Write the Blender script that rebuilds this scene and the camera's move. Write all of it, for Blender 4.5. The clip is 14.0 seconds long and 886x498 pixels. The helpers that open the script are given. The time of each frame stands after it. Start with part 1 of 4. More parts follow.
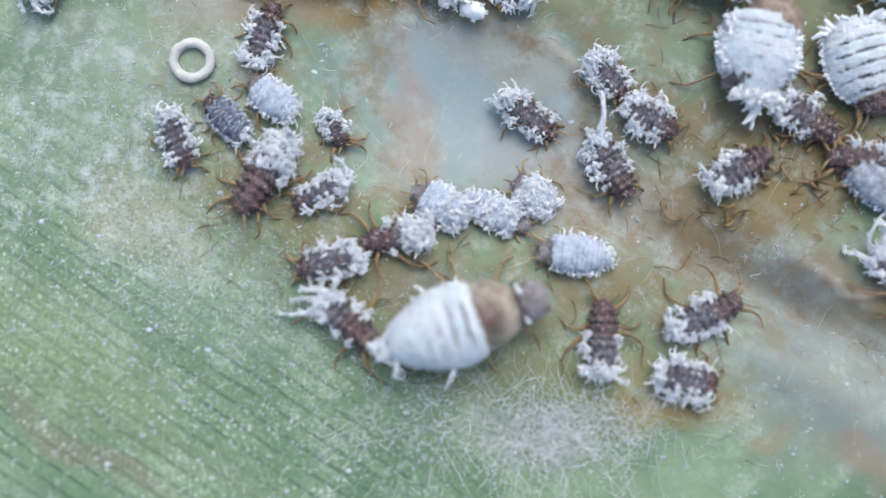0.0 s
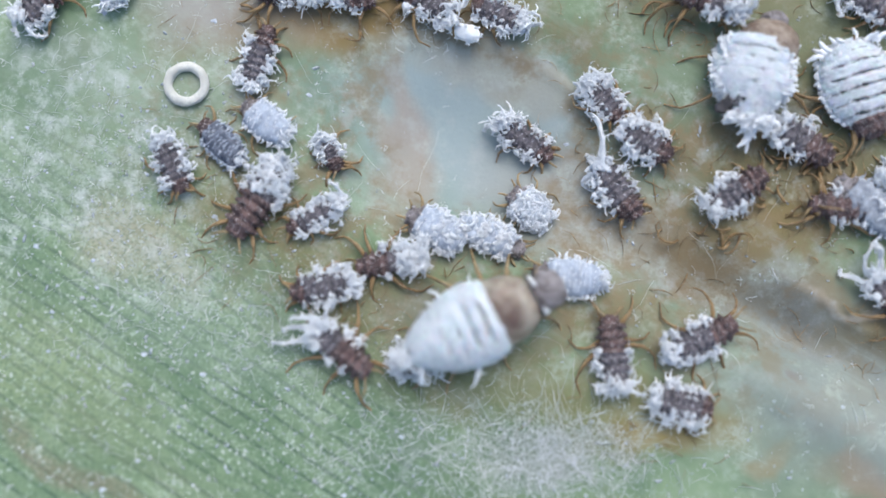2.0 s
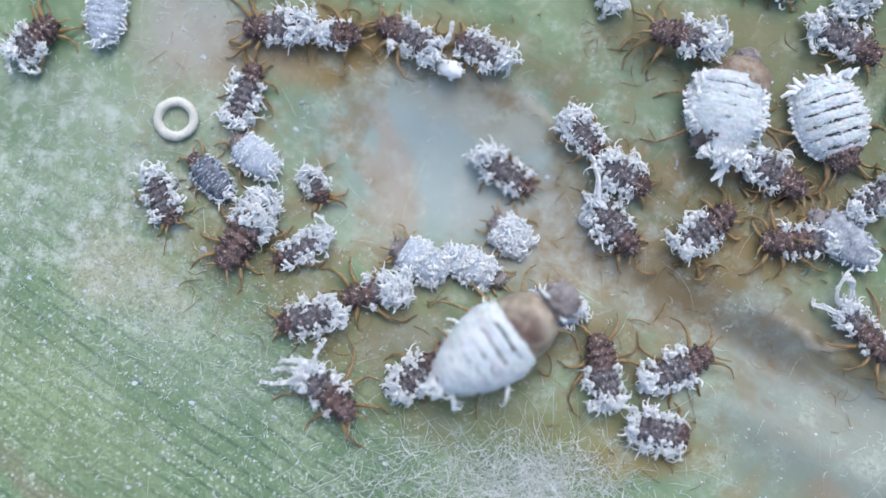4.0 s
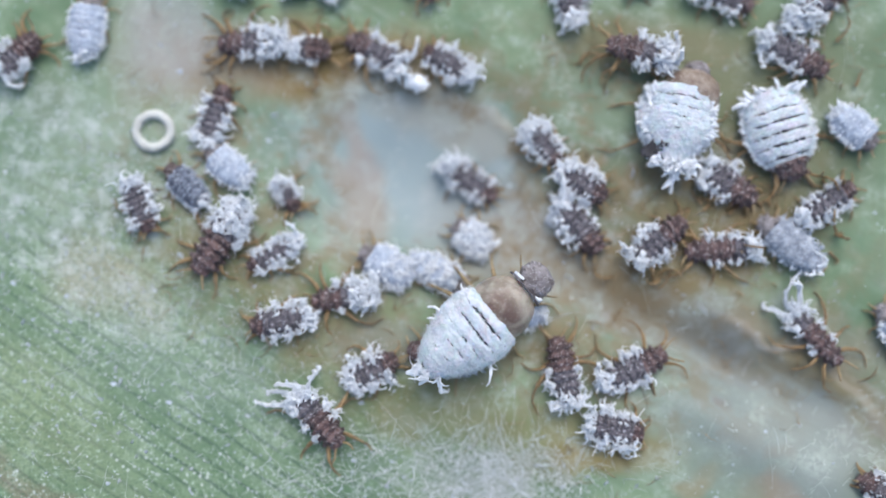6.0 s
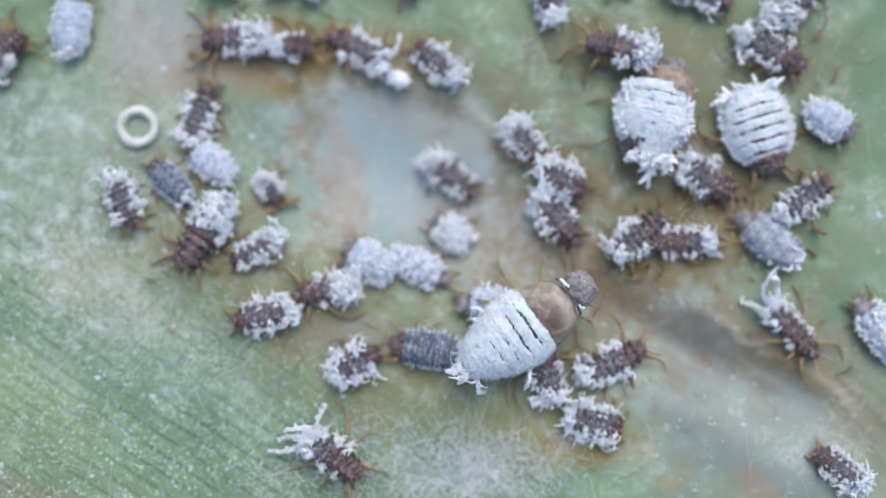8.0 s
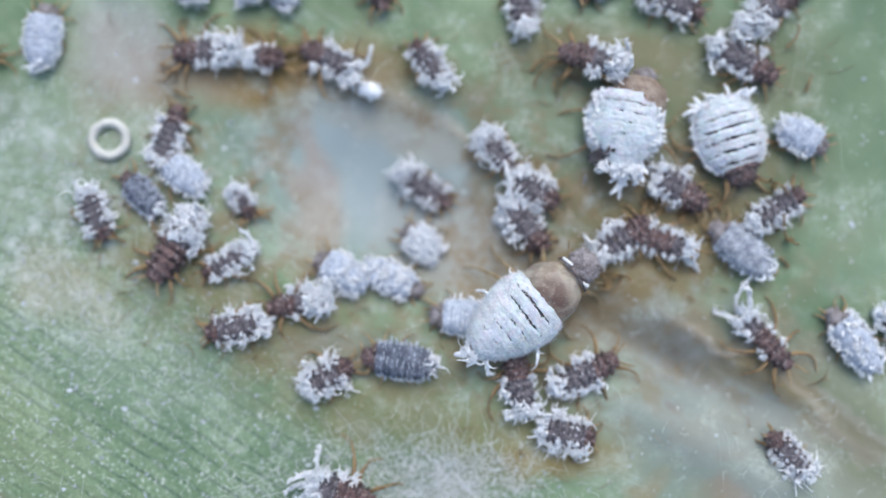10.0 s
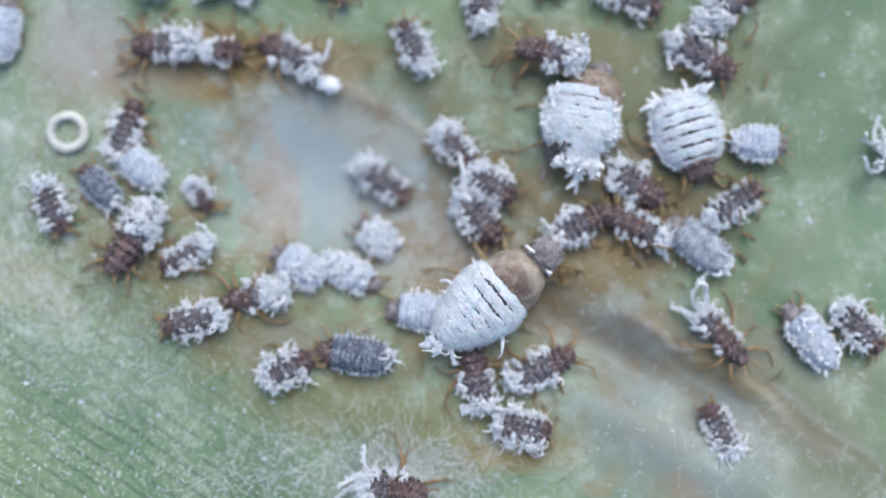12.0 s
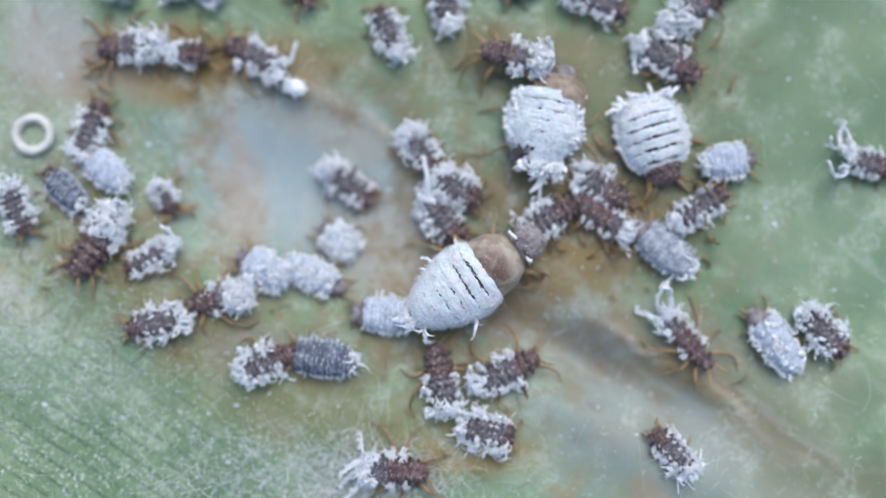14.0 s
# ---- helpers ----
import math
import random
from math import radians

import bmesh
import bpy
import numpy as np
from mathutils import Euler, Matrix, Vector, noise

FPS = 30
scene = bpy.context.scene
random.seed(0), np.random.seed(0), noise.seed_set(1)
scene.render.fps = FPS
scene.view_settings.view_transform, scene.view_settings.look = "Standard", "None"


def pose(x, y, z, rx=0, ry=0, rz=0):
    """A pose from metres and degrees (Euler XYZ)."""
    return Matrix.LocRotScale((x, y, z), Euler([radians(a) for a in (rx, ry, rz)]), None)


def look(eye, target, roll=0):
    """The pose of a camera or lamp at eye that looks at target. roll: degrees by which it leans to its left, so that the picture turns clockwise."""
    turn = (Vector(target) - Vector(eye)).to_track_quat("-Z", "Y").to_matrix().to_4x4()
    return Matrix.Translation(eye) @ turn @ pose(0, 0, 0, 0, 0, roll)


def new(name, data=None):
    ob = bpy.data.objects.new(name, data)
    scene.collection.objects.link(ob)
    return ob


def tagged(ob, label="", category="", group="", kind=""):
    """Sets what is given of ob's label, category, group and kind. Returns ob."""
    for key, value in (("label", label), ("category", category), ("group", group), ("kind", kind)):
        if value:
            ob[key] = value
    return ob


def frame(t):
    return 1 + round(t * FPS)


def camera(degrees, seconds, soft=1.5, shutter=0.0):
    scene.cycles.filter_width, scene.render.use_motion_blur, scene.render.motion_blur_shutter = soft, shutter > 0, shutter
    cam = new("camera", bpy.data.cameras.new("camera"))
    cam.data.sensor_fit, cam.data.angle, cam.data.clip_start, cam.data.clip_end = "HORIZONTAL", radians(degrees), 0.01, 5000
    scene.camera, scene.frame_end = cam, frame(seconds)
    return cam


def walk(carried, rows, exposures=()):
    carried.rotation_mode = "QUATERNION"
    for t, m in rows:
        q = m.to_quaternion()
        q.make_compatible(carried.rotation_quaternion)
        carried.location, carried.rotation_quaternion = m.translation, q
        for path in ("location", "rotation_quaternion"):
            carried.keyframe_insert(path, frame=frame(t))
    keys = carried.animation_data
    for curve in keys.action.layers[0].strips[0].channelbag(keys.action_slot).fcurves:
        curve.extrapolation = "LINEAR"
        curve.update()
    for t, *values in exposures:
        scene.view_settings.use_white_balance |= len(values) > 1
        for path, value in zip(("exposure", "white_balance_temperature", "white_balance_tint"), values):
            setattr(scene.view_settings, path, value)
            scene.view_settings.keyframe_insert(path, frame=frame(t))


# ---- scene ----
MM = 0.001
cam = camera(50, 14.0, soft=1.6)
cam.data.dof.use_dof = True
cam.data.dof.focus_distance = 0.01152
cam.data.dof.aperture_fstop = 40.0

LEAN = math.radians(4.05)


def over(x, y, d, r):
    """A camera d mm from the spot x, y (mm) of the leaf, leaning r degrees."""
    return look((x * MM, (y - d * math.sin(LEAN)) * MM, d * math.cos(LEAN) * MM), (x * MM, y * MM, 0), r)


walk(cam, [
    (0, over(-0.0591, -0.4263, 11.348, 0.15)),
    (0.5, over(-0.0270, -0.3579, 11.346, 0.09)),
    (1, over(-0.0096, -0.2874, 11.342, 0.06)),
    (1.5, over(-0.0027, -0.2144, 11.341, 0.04)),
    (2, over(-0.0014, -0.1428, 11.351, 0.03)),
    (2.5, over(0.0000, -0.0742, 11.337, -0.02)),
    (3, over(-0.0000, 0.0000, 11.345, -0.00)),
    (3.5, over(0.1013, 0.1445, 11.498, -0.01)),
    (3.7, over(0.1430, 0.2096, 11.566, 0.01)),
    (6, over(0.6372, 0.3109, 12.192, -0.10)),
    (6.5, over(0.7149, 0.2784, 12.259, -0.17)),
    (7, over(0.7746, 0.2559, 12.301, -0.20)),
    (7.5, over(0.8272, 0.2458, 12.303, -0.17)),
    (8, over(0.8783, 0.2457, 12.301, -0.11)),
    (10.3, over(1.3118, 0.4651, 12.294, -0.33)),
    (10.5, over(1.3674, 0.5545, 12.302, -0.20)),
    (11, over(1.5087, 0.7899, 12.327, -0.24)),
    (11.5, over(1.6465, 0.3647, 12.286, -0.20)),
    (12, over(1.7820, 0.3144, 12.291, -0.11)),
    (12.5, over(1.9201, 0.2400, 12.294, -0.10)),
    (13, over(2.0490, 0.2414, 12.305, -0.10)),
    (13.5, over(2.1546, 0.2853, 12.297, -0.05)),
    (14, over(2.2323, 0.3579, 12.284, 0.04)),
], exposures=[(0, 0.33, 6440, 9), (3.7, 0.33, 6400, 9), (6, 0.31, 6350, 10), (10.3, 0.28, 6320, 10), (14, 0.28, 6320, 10)])

# ---- light: bright overcast sky over an open leaf ----
world = bpy.data.worlds.new("sky")
scene.world = world
world.use_nodes = True
wn = world.node_tree
sky = wn.nodes.new("ShaderNodeTexSky")
sky.sky_type = "NISHITA"
sky.sun_disc = False
sky.sun_elevation, sky.sun_rotation = radians(58), radians(15)
sky.dust_density, sky.ozone_density = 3.0, 1.0
wn.nodes["Background"].inputs["Strength"].default_value = 0.15
wn.links.new(sky.outputs[0], wn.nodes["Background"].inputs["Color"])
sun = new("sun", bpy.data.lights.new("sun", "SUN"))
sun.data.energy, sun.data.angle, sun.data.color = 1.2, radians(45), (1.0, 0.98, 0.96)
sun.matrix_world = look((0.3, 1.1, 1.9), (0, 0, 0))
scene.view_settings.exposure = 0.32

# ---- the leaf's relief, in millimetres ----
VEIN = math.radians(-33.0)


def hollow(x, y, cx, cy, rx, ry, turn):
    c, s = np.cos(np.radians(turn)), np.sin(np.radians(turn))
    u, v = ((x - cx) * c + (y - cy) * s) / rx, (-(x - cx) * s + (y - cy) * c) / ry
    return np.exp(-(u * u + v * v))


def relief(x, y):
    """Height of the leaf's broad form at x, y (all in mm)."""
    z = -0.45 * hollow(x, y, 0.3, 1.2, 1.5, 1.1, -20)
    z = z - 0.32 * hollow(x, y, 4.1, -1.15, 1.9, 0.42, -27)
    z = z + 0.16 * hollow(x, y, 5.0, -2.3, 2.4, 0.5, -30)
    z = z + 0.27 * hollow(x, y, -4.1, -3.6, 3.4, 2.2, -33) + 0.10 * hollow(x, y, 6.0, 3.0, 3.0, 2.5, 0)
    sway = y + 0.05 * np.sin(x * 4.1) + 0.03 * np.sin(x * 9.3)
    z = z + 0.045 * hollow(x, sway, 4.75, -0.90, 0.60, 0.07, -29) + 0.035 * hollow(x, sway, 5.9, -1.68, 0.95, 0.09, -36)
    z = z + 0.03 * hollow(x, sway, 0.9, 2.25, 1.3, 0.10, -32) + 0.03 * hollow(x, sway, -0.75, 1.1, 0.10, 0.9, 6)
    return z


def ribs(x, y):
    """Fine parallel veins and small unevenness of the leaf, in mm."""
    v = -x * np.sin(VEIN) + y * np.cos(VEIN)
    u = x * np.cos(VEIN) + y * np.sin(VEIN)
    calm = hollow(x, y, -3.6, -2.2, 4.2, 2.6, -33) * (1 - 0.85 * hollow(x, y, 1.2, 0.6, 3.6, 1.9, -25))
    wave = v + 0.03 * np.sin(u * 1.3 + v)
    z = 0.0055 * np.abs(np.sin(wave * math.pi / 0.190)) ** 0.5 + 0.002 * np.sin(wave * math.pi / 0.81 + 0.4)
    lumps = sum(a * np.sin(x * p + y * q + c) for a, p, q, c in ((0.012, 2.1, 1.3, 0.2), (0.010, -1.7, 2.9, 1.1), (0.007, 4.3, -3.1, 2.0), (0.006, 5.2, 4.4, 0.7), (0.004, -8.1, 6.3, 0.1)))
    return z * calm + lumps


def height(x, y):
    return float(relief(x, y) + ribs(x, y))


# ---- materials ----
def material(name):
    m = bpy.data.materials.new(name)
    m.use_nodes = True
    n = m.node_tree
    return m, n, n.nodes["Principled BSDF"]


def node(n, kind, **inputs):
    made = n.nodes.new(kind)
    for key, value in inputs.items():
        slot = made.inputs[key.replace("_", " ")]
        if isinstance(value, bpy.types.NodeSocket):
            n.links.new(value, slot)
        else:
            slot.default_value = value
    return made


def millimetres(n):
    """Coordinates of the thing, in mm."""
    place = n.nodes.new("ShaderNodeTexCoord")
    return node(n, "ShaderNodeMapping", Vector=place.outputs["Object"], Scale=(1000, 1000, 1000)).outputs[0]


def grain(n, at, scale, detail=3.0, rough=0.55):
    return node(n, "ShaderNodeTexNoise", Vector=at, Scale=scale, Detail=detail, Roughness=rough).outputs["Fac"]


def ramp(n, value, low, high):
    made = node(n, "ShaderNodeMapRange", Value=value, From_Min=low, From_Max=high)
    made.interpolation_type = "SMOOTHSTEP"
    return made.outputs[0]


def times(n, a, b):
    made = n.nodes.new("ShaderNodeMath")
    made.operation = "MULTIPLY"
    for k, value in enumerate((a, b)):
        if isinstance(value, bpy.types.NodeSocket):
            n.links.new(value, made.inputs[k])
        else:
            made.inputs[k].default_value = value
    return made.outputs[0]


def mix(n, fac, a, b):
    made = n.nodes.new("ShaderNodeMix")
    made.data_type = "RGBA"
    for key, value in ((0, fac), (6, a), (7, b)):
        if isinstance(value, bpy.types.NodeSocket):
            n.links.new(value, made.inputs[key])
        else:
            made.inputs[key].default_value = (*value, 1) if isinstance(value, tuple) else value
    return made.outputs[2]


def bumped(n, shader, value, depth, strength=0.8):
    made = node(n, "ShaderNodeBump", Height=value, Distance=depth * MM, Strength=strength)
    n.links.new(made.outputs[0], shader.inputs["Normal"])


def wax_material(name, light, dim, patch=3.0):
    """Dull powdery wax: fine granules over soft clots."""
    m, n, shader = material(name)
    at = millimetres(n)
    fine, clots = grain(n, at, 30, 5, 0.75), grain(n, at, patch)
    n.links.new(mix(n, times(n, ramp(n, clots, 0.35, 0.65), ramp(n, fine, 0.3, 0.6)), dim, light), shader.inputs["Base Color"])
    shader.inputs["Roughness"].default_value = 0.95
    shader.inputs["Specular IOR Level"].default_value = 0.15
    shader.inputs["Subsurface Weight"].default_value = 0.6
    shader.inputs["Subsurface Radius"].default_value = (1.0, 0.95, 0.9)
    shader.inputs["Subsurface Scale"].default_value = 0.05 * MM
    bumped(n, shader, fine, 0.016, 0.6)
    return m


WAX = wax_material("white_wax", (0.90, 0.93, 0.96), (0.80, 0.85, 0.90))


def plate_material():
    """Wax back: matted fibres, worn through in flecks that run across."""
    m, n, shader = material("matted_wax")
    at = millimetres(n)
    across = node(n, "ShaderNodeMapping", Vector=at, Scale=(1.0, 0.32, 0.5)).outputs[0]
    fine, matted = grain(n, at, 26, 5, 0.7), grain(n, across, 15, 4, 0.7)
    colour = mix(n, ramp(n, matted, 0.35, 0.62), (0.52, 0.58, 0.63), (0.73, 0.78, 0.82))
    worn = times(n, ramp(n, grain(n, across, 11, 3, 0.6), 0.66, 0.74), ramp(n, grain(n, at, 2.2), 0.45, 0.62))
    colour = mix(n, times(n, worn, 0.55), colour, (0.22, 0.22, 0.25))
    n.links.new(colour, shader.inputs["Base Color"])
    shader.inputs["Roughness"].default_value = 0.95
    shader.inputs["Specular IOR Level"].default_value = 0.15
    shader.inputs["Subsurface Weight"].default_value = 0.3
    shader.inputs["Subsurface Scale"].default_value = 0.05 * MM
    bumped(n, shader, fine, 0.014, 0.6)
    return m


PLATE = plate_material()
CREAM = wax_material("cream_wax", (0.74, 0.75, 0.70), (0.58, 0.59, 0.55))
POWDER = [wax_material("white_powder", (0.70, 0.76, 0.82), (0.47, 0.53, 0.60), 7),
          wax_material("pale_powder", (0.60, 0.67, 0.76), (0.38, 0.44, 0.53), 9),
          wax_material("grey_powder", (0.52, 0.57, 0.63), (0.26, 0.29, 0.34), 10),
          wax_material("slate_powder", (0.25, 0.285, 0.35), (0.095, 0.11, 0.145), 10)]


def cuticle_material(name, dark, mid, dust, amount, gloss=0.55):
    """Insect skin, grained, with grains of wax dust."""
    m, n, shader = material(name)
    at = millimetres(n)
    fine = grain(n, at, 34, 3, 0.75)
    base = mix(n, ramp(n, grain(n, at, 9), 0.35, 0.65), dark, mid)
    n.links.new(mix(n, times(n, ramp(n, fine, 0.56, 0.66), amount), base, dust), shader.inputs["Base Color"])
    shader.inputs["Roughness"].default_value = gloss
    bumped(n, shader, fine, 0.02)
    return m


BROWN = cuticle_material("brown_cuticle", (0.048, 0.030, 0.031), (0.155, 0.095, 0.090), (0.64, 0.60, 0.60), 0.95)
SLATE = cuticle_material("slate_cuticle", (0.054, 0.050, 0.059), (0.150, 0.138, 0.156), (0.64, 0.64, 0.69), 0.8)
SEAM = cuticle_material("dark_underbody", (0.020, 0.021, 0.027), (0.05, 0.05, 0.06), (0.3, 0.3, 0.33), 0.3)
TAN = cuticle_material("tan_cuticle", (0.20, 0.14, 0.105), (0.35, 0.285, 0.225), (0.52, 0.47, 0.40), 0.7, 0.3)


def bulb_material():
    """Bare skin, glassy tan, with a red-brown saddle towards the wax."""
    m, n, shader = material("bulb_cuticle")
    at = millimetres(n)
    fine = grain(n, at, 34, 3, 0.75)
    tan = mix(n, ramp(n, grain(n, at, 7), 0.35, 0.65), (0.27, 0.225, 0.18), (0.45, 0.40, 0.335))
    place = node(n, "ShaderNodeMapping", Vector=at, Location=(0.30, -0.06, 0.85), Scale=(0.28, 0.34, 0.6))
    place.vector_type = "TEXTURE"
    far = n.nodes.new("ShaderNodeVectorMath")
    far.operation = "LENGTH"
    n.links.new(place.outputs[0], far.inputs[0])
    saddle = times(n, ramp(n, far.outputs["Value"], 1.25, 0.5), ramp(n, grain(n, at, 5), 0.2, 0.5))
    colour = mix(n, times(n, saddle, 0.8), tan, (0.095, 0.045, 0.033))
    n.links.new(mix(n, times(n, ramp(n, fine, 0.58, 0.68), 0.6), colour, (0.52, 0.48, 0.42)), shader.inputs["Base Color"])
    shader.inputs["Roughness"].default_value = 0.3
    shader.inputs["Subsurface Weight"].default_value = 0.3
    shader.inputs["Subsurface Scale"].default_value = 0.08 * MM
    bumped(n, shader, fine, 0.012)
    return m


BULB = bulb_material()
DUSTY = cuticle_material("dusty_cuticle", (0.16, 0.14, 0.14), (0.30, 0.28, 0.29), (0.6, 0.6, 0.62), 0.7)
AMBER = cuticle_material("amber_leg", (0.17, 0.105, 0.045), (0.33, 0.22, 0.10), (0.50, 0.43, 0.32), 0.6, 0.35)
PALE_LEG = cuticle_material("pale_leg", (0.20, 0.14, 0.06), (0.36, 0.27, 0.14), (0.6, 0.56, 0.48), 0.5, 0.4)


def leaf_material():
    m, n, shader = material("leaf_blade")
    at = millimetres(n)
    along = node(n, "ShaderNodeMapping", Vector=at, Rotation=(0, 0, -VEIN))
    bend = node(n, "ShaderNodeTexNoise", Vector=at, Scale=0.9, Detail=3.0)
    warp = n.nodes.new("ShaderNodeVectorMath")
    warp.operation = "MULTIPLY_ADD"
    n.links.new(bend.outputs["Color"], warp.inputs[0])
    warp.inputs[1].default_value = (1.3, 1.3, 0)
    n.links.new(at, warp.inputs[2])

    def blot(cx, cy, rx, ry, turn, soft=0.55):
        """A patch with an uneven edge."""
        place = node(n, "ShaderNodeMapping", Vector=warp.outputs[0], Location=(cx + 0.65, cy + 0.65, 0), Rotation=(0, 0, radians(turn)), Scale=(rx, ry, 1e6))
        place.vector_type = "TEXTURE"
        far = n.nodes.new("ShaderNodeVectorMath")
        far.operation = "LENGTH"
        n.links.new(place.outputs[0], far.inputs[0])
        return ramp(n, far.outputs["Value"], 1.0 + soft, 1.0 - soft)

    stripe = node(n, "ShaderNodeMapping", Vector=along.outputs[0], Scale=(0.12, 1, 1)).outputs[0]
    colour = mix(n, ramp(n, grain(n, at, 0.8, 4, 0.6), 0.36, 0.64), (0.125, 0.215, 0.118), (0.225, 0.325, 0.190))
    ribbed = blot(-3.4, -2.0, 4.6, 2.4, -33, 0.6)
    colour = mix(n, times(n, times(n, ramp(n, grain(n, stripe, 2.2), 0.5, 0.75), 0.3), ribbed), colour, (0.095, 0.17, 0.098))
    colour = mix(n, times(n, ramp(n, grain(n, stripe, 7.0, 2), 0.48, 0.72), 0.35), colour, (0.23, 0.32, 0.21))
    bands = node(n, "ShaderNodeTexWave", Vector=along.outputs[0], Scale=1.65, Distortion=0.9, Detail=2.0, Detail_Scale=0.6)
    bands.bands_direction = "Y"
    colour = mix(n, times(n, times(n, ramp(n, bands.outputs["Fac"], 0.22, 0.0), times(n, ramp(n, grain(n, at, 3.2, 4, 0.7), 0.25, 0.58), 0.95)), ribbed), colour, (0.062, 0.118, 0.076))
    fine = grain(n, at, 14, 4, 0.7)
    layers = [colour]

    def stain_or_shade(cx, cy, rx, ry, turn, amount, tint):
        """Lays a stain or a patch of painted shade at cx, cy with half lengths rx, ry (mm)."""
        layers.append(mix(n, times(n, blot(cx, cy, rx, ry, turn), amount), layers[-1], tint))

    stain_or_shade(-3.6, -0.1, 0.75, 0.5, -20, 0.75, (0.42, 0.40, 0.29))
    stain_or_shade(-4.6, -1.5, 1.3, 0.6, -33, 0.35, (0.34, 0.40, 0.22))
    stain_or_shade(-3.0, -3.0, 1.6, 0.5, -33, 0.15, (0.30, 0.38, 0.21))
    stain_or_shade(-4.2, -2.7, 1.3, 0.16, -33, 0.6, (0.24, 0.20, 0.14))
    stain_or_shade(0.3, 1.4, 1.7, 1.15, -20, 0.85, (0.33, 0.41, 0.44))
    stain_or_shade(-0.55, 1.2, 0.26, 1.0, 8, 0.6, (0.38, 0.30, 0.235))
    stain_or_shade(0.4, 2.2, 1.6, 0.35, -25, 0.5, (0.40, 0.36, 0.27))
    stain_or_shade(-1.0, 2.85, 1.9, 0.5, 0, 0.9, (0.235, 0.155, 0.045))
    stain_or_shade(1.6, 0.2, 1.3, 0.7, -25, 0.7, (0.33, 0.32, 0.29))
    stain_or_shade(3.3, -0.3, 1.8, 0.55, -22, 0.75, (0.31, 0.29, 0.25))
    # darker along the floor of the diagonal groove
    stain_or_shade(4.4, -1.0, 1.9, 0.30, -25, 0.6, (0.17, 0.16, 0.14))
    stain_or_shade(4.0, -1.9, 1.7, 0.9, -25, 0.5, (0.30, 0.335, 0.305))
    stain_or_shade(6.0, -2.6, 1.6, 0.5, -30, 0.4, (0.32, 0.33, 0.28))
    stain_or_shade(2.3, -2.0, 1.2, 0.45, 0, 0.6, (0.25, 0.26, 0.10))
    stain_or_shade(0.4, -1.65, 1.2, 0.42, -8, 0.65, (0.20, 0.185, 0.075))
    stain_or_shade(4.8, -2.85, 0.5, 0.25, -20, 0.7, (0.36, 0.27, 0.19))
    stain_or_shade(4.25, -1.6, 0.13, 0.05, -40, 0.9, (0.17, 0.12, 0.09))
    stain_or_shade(4.75, -2.25, 0.16, 0.13, 0, 0.6, (0.24, 0.19, 0.08))
    stain_or_shade(3.75, -2.55, 0.3, 0.16, 20, 0.5, (0.30, 0.22, 0.10))
    stain_or_shade(5.6, -1.9, 0.7, 0.3, -30, 0.5, (0.22, 0.21, 0.17))
    stain_or_shade(7.4, 0.6, 1.4, 1.4, 0, 0.4, (0.20, 0.29, 0.20))
    stain_or_shade(3.8, 0.75, 1.4, 0.8, -15, 0.8, (0.15, 0.115, 0.05))
    stain_or_shade(-2.1, 0.2, 1.2, 0.5, -35, 0.7, (0.20, 0.175, 0.075))
    stain_or_shade(-0.7, -0.7, 1.0, 0.4, 0, 0.7, (0.20, 0.17, 0.075))
    stain_or_shade(2.6, -2.15, 0.8, 0.35, 10, 0.85, (0.24, 0.185, 0.065))
    stain_or_shade(1.1, -2.6, 1.1, 0.42, 0, 0.5, (0.17, 0.25, 0.14))
    stain_or_shade(-2.7, -1.0, 1.4, 0.6, -33, 0.28, (0.36, 0.45, 0.36))
    stain_or_shade(-4.5, 1.0, 1.0, 0.7, -20, 0.2, (0.36, 0.43, 0.38))
    stain_or_shade(6.44, -1.94, 1.24, 0.12, -31, 0.7, (0.25, 0.20, 0.13))
    stain_or_shade(6.49, -1.78, 1.24, 0.06, -31, 0.55, (0.46, 0.45, 0.40))
    # darkest stretch of the diagonal groove
    stain_or_shade(4.42, -1.08, 0.65, 0.18, -33, 0.6, (0.13, 0.12, 0.095))
    stain_or_shade(5.59, -1.29, 0.4, 0.25, 0, 0.7, (0.26, 0.19, 0.085))
    stain_or_shade(-2.95, 3.3, 0.65, 0.6, 0, 0.5, (0.38, 0.40, 0.42))
    stain_or_shade(-2.6, 1.7, 0.9, 0.6, 0, 0.35, (0.33, 0.38, 0.33))
    stain_or_shade(3.9, 0.2, 1.3, 0.4, 5, 0.65, (0.24, 0.18, 0.07))
    stain_or_shade(7.0, -2.5, 1.5, 0.6, -30, 0.6, (0.17, 0.165, 0.11))
    stain_or_shade(5.6, -1.0, 0.9, 0.35, -15, 0.6, (0.23, 0.22, 0.17))
    stain_or_shade(4.9, -1.95, 1.5, 0.7, -33, 0.6, (0.27, 0.31, 0.305))
    stain_or_shade(5.5, -1.5, 0.8, 0.3, -28, 0.65, (0.25, 0.195, 0.08))
    stain_or_shade(6.7, -1.3, 1.0, 0.5, -20, 0.5, (0.26, 0.26, 0.19))
    stain_or_shade(4.8, -0.90, 0.6, 0.06, -29, 0.6, (0.46, 0.44, 0.39))
    stain_or_shade(5.9, -1.66, 0.95, 0.10, -36, 0.4, (0.42, 0.40, 0.34))
    stain_or_shade(0.9, 2.25, 1.3, 0.12, -32, 0.4, (0.46, 0.42, 0.35))
    stain_or_shade(-2.6, 2.9, 1.1, 0.6, 0, 0.5, (0.37, 0.34, 0.32))
    stain_or_shade(-4.3, 2.1, 1.1, 0.45, -15, 0.25, (0.42, 0.47, 0.44))
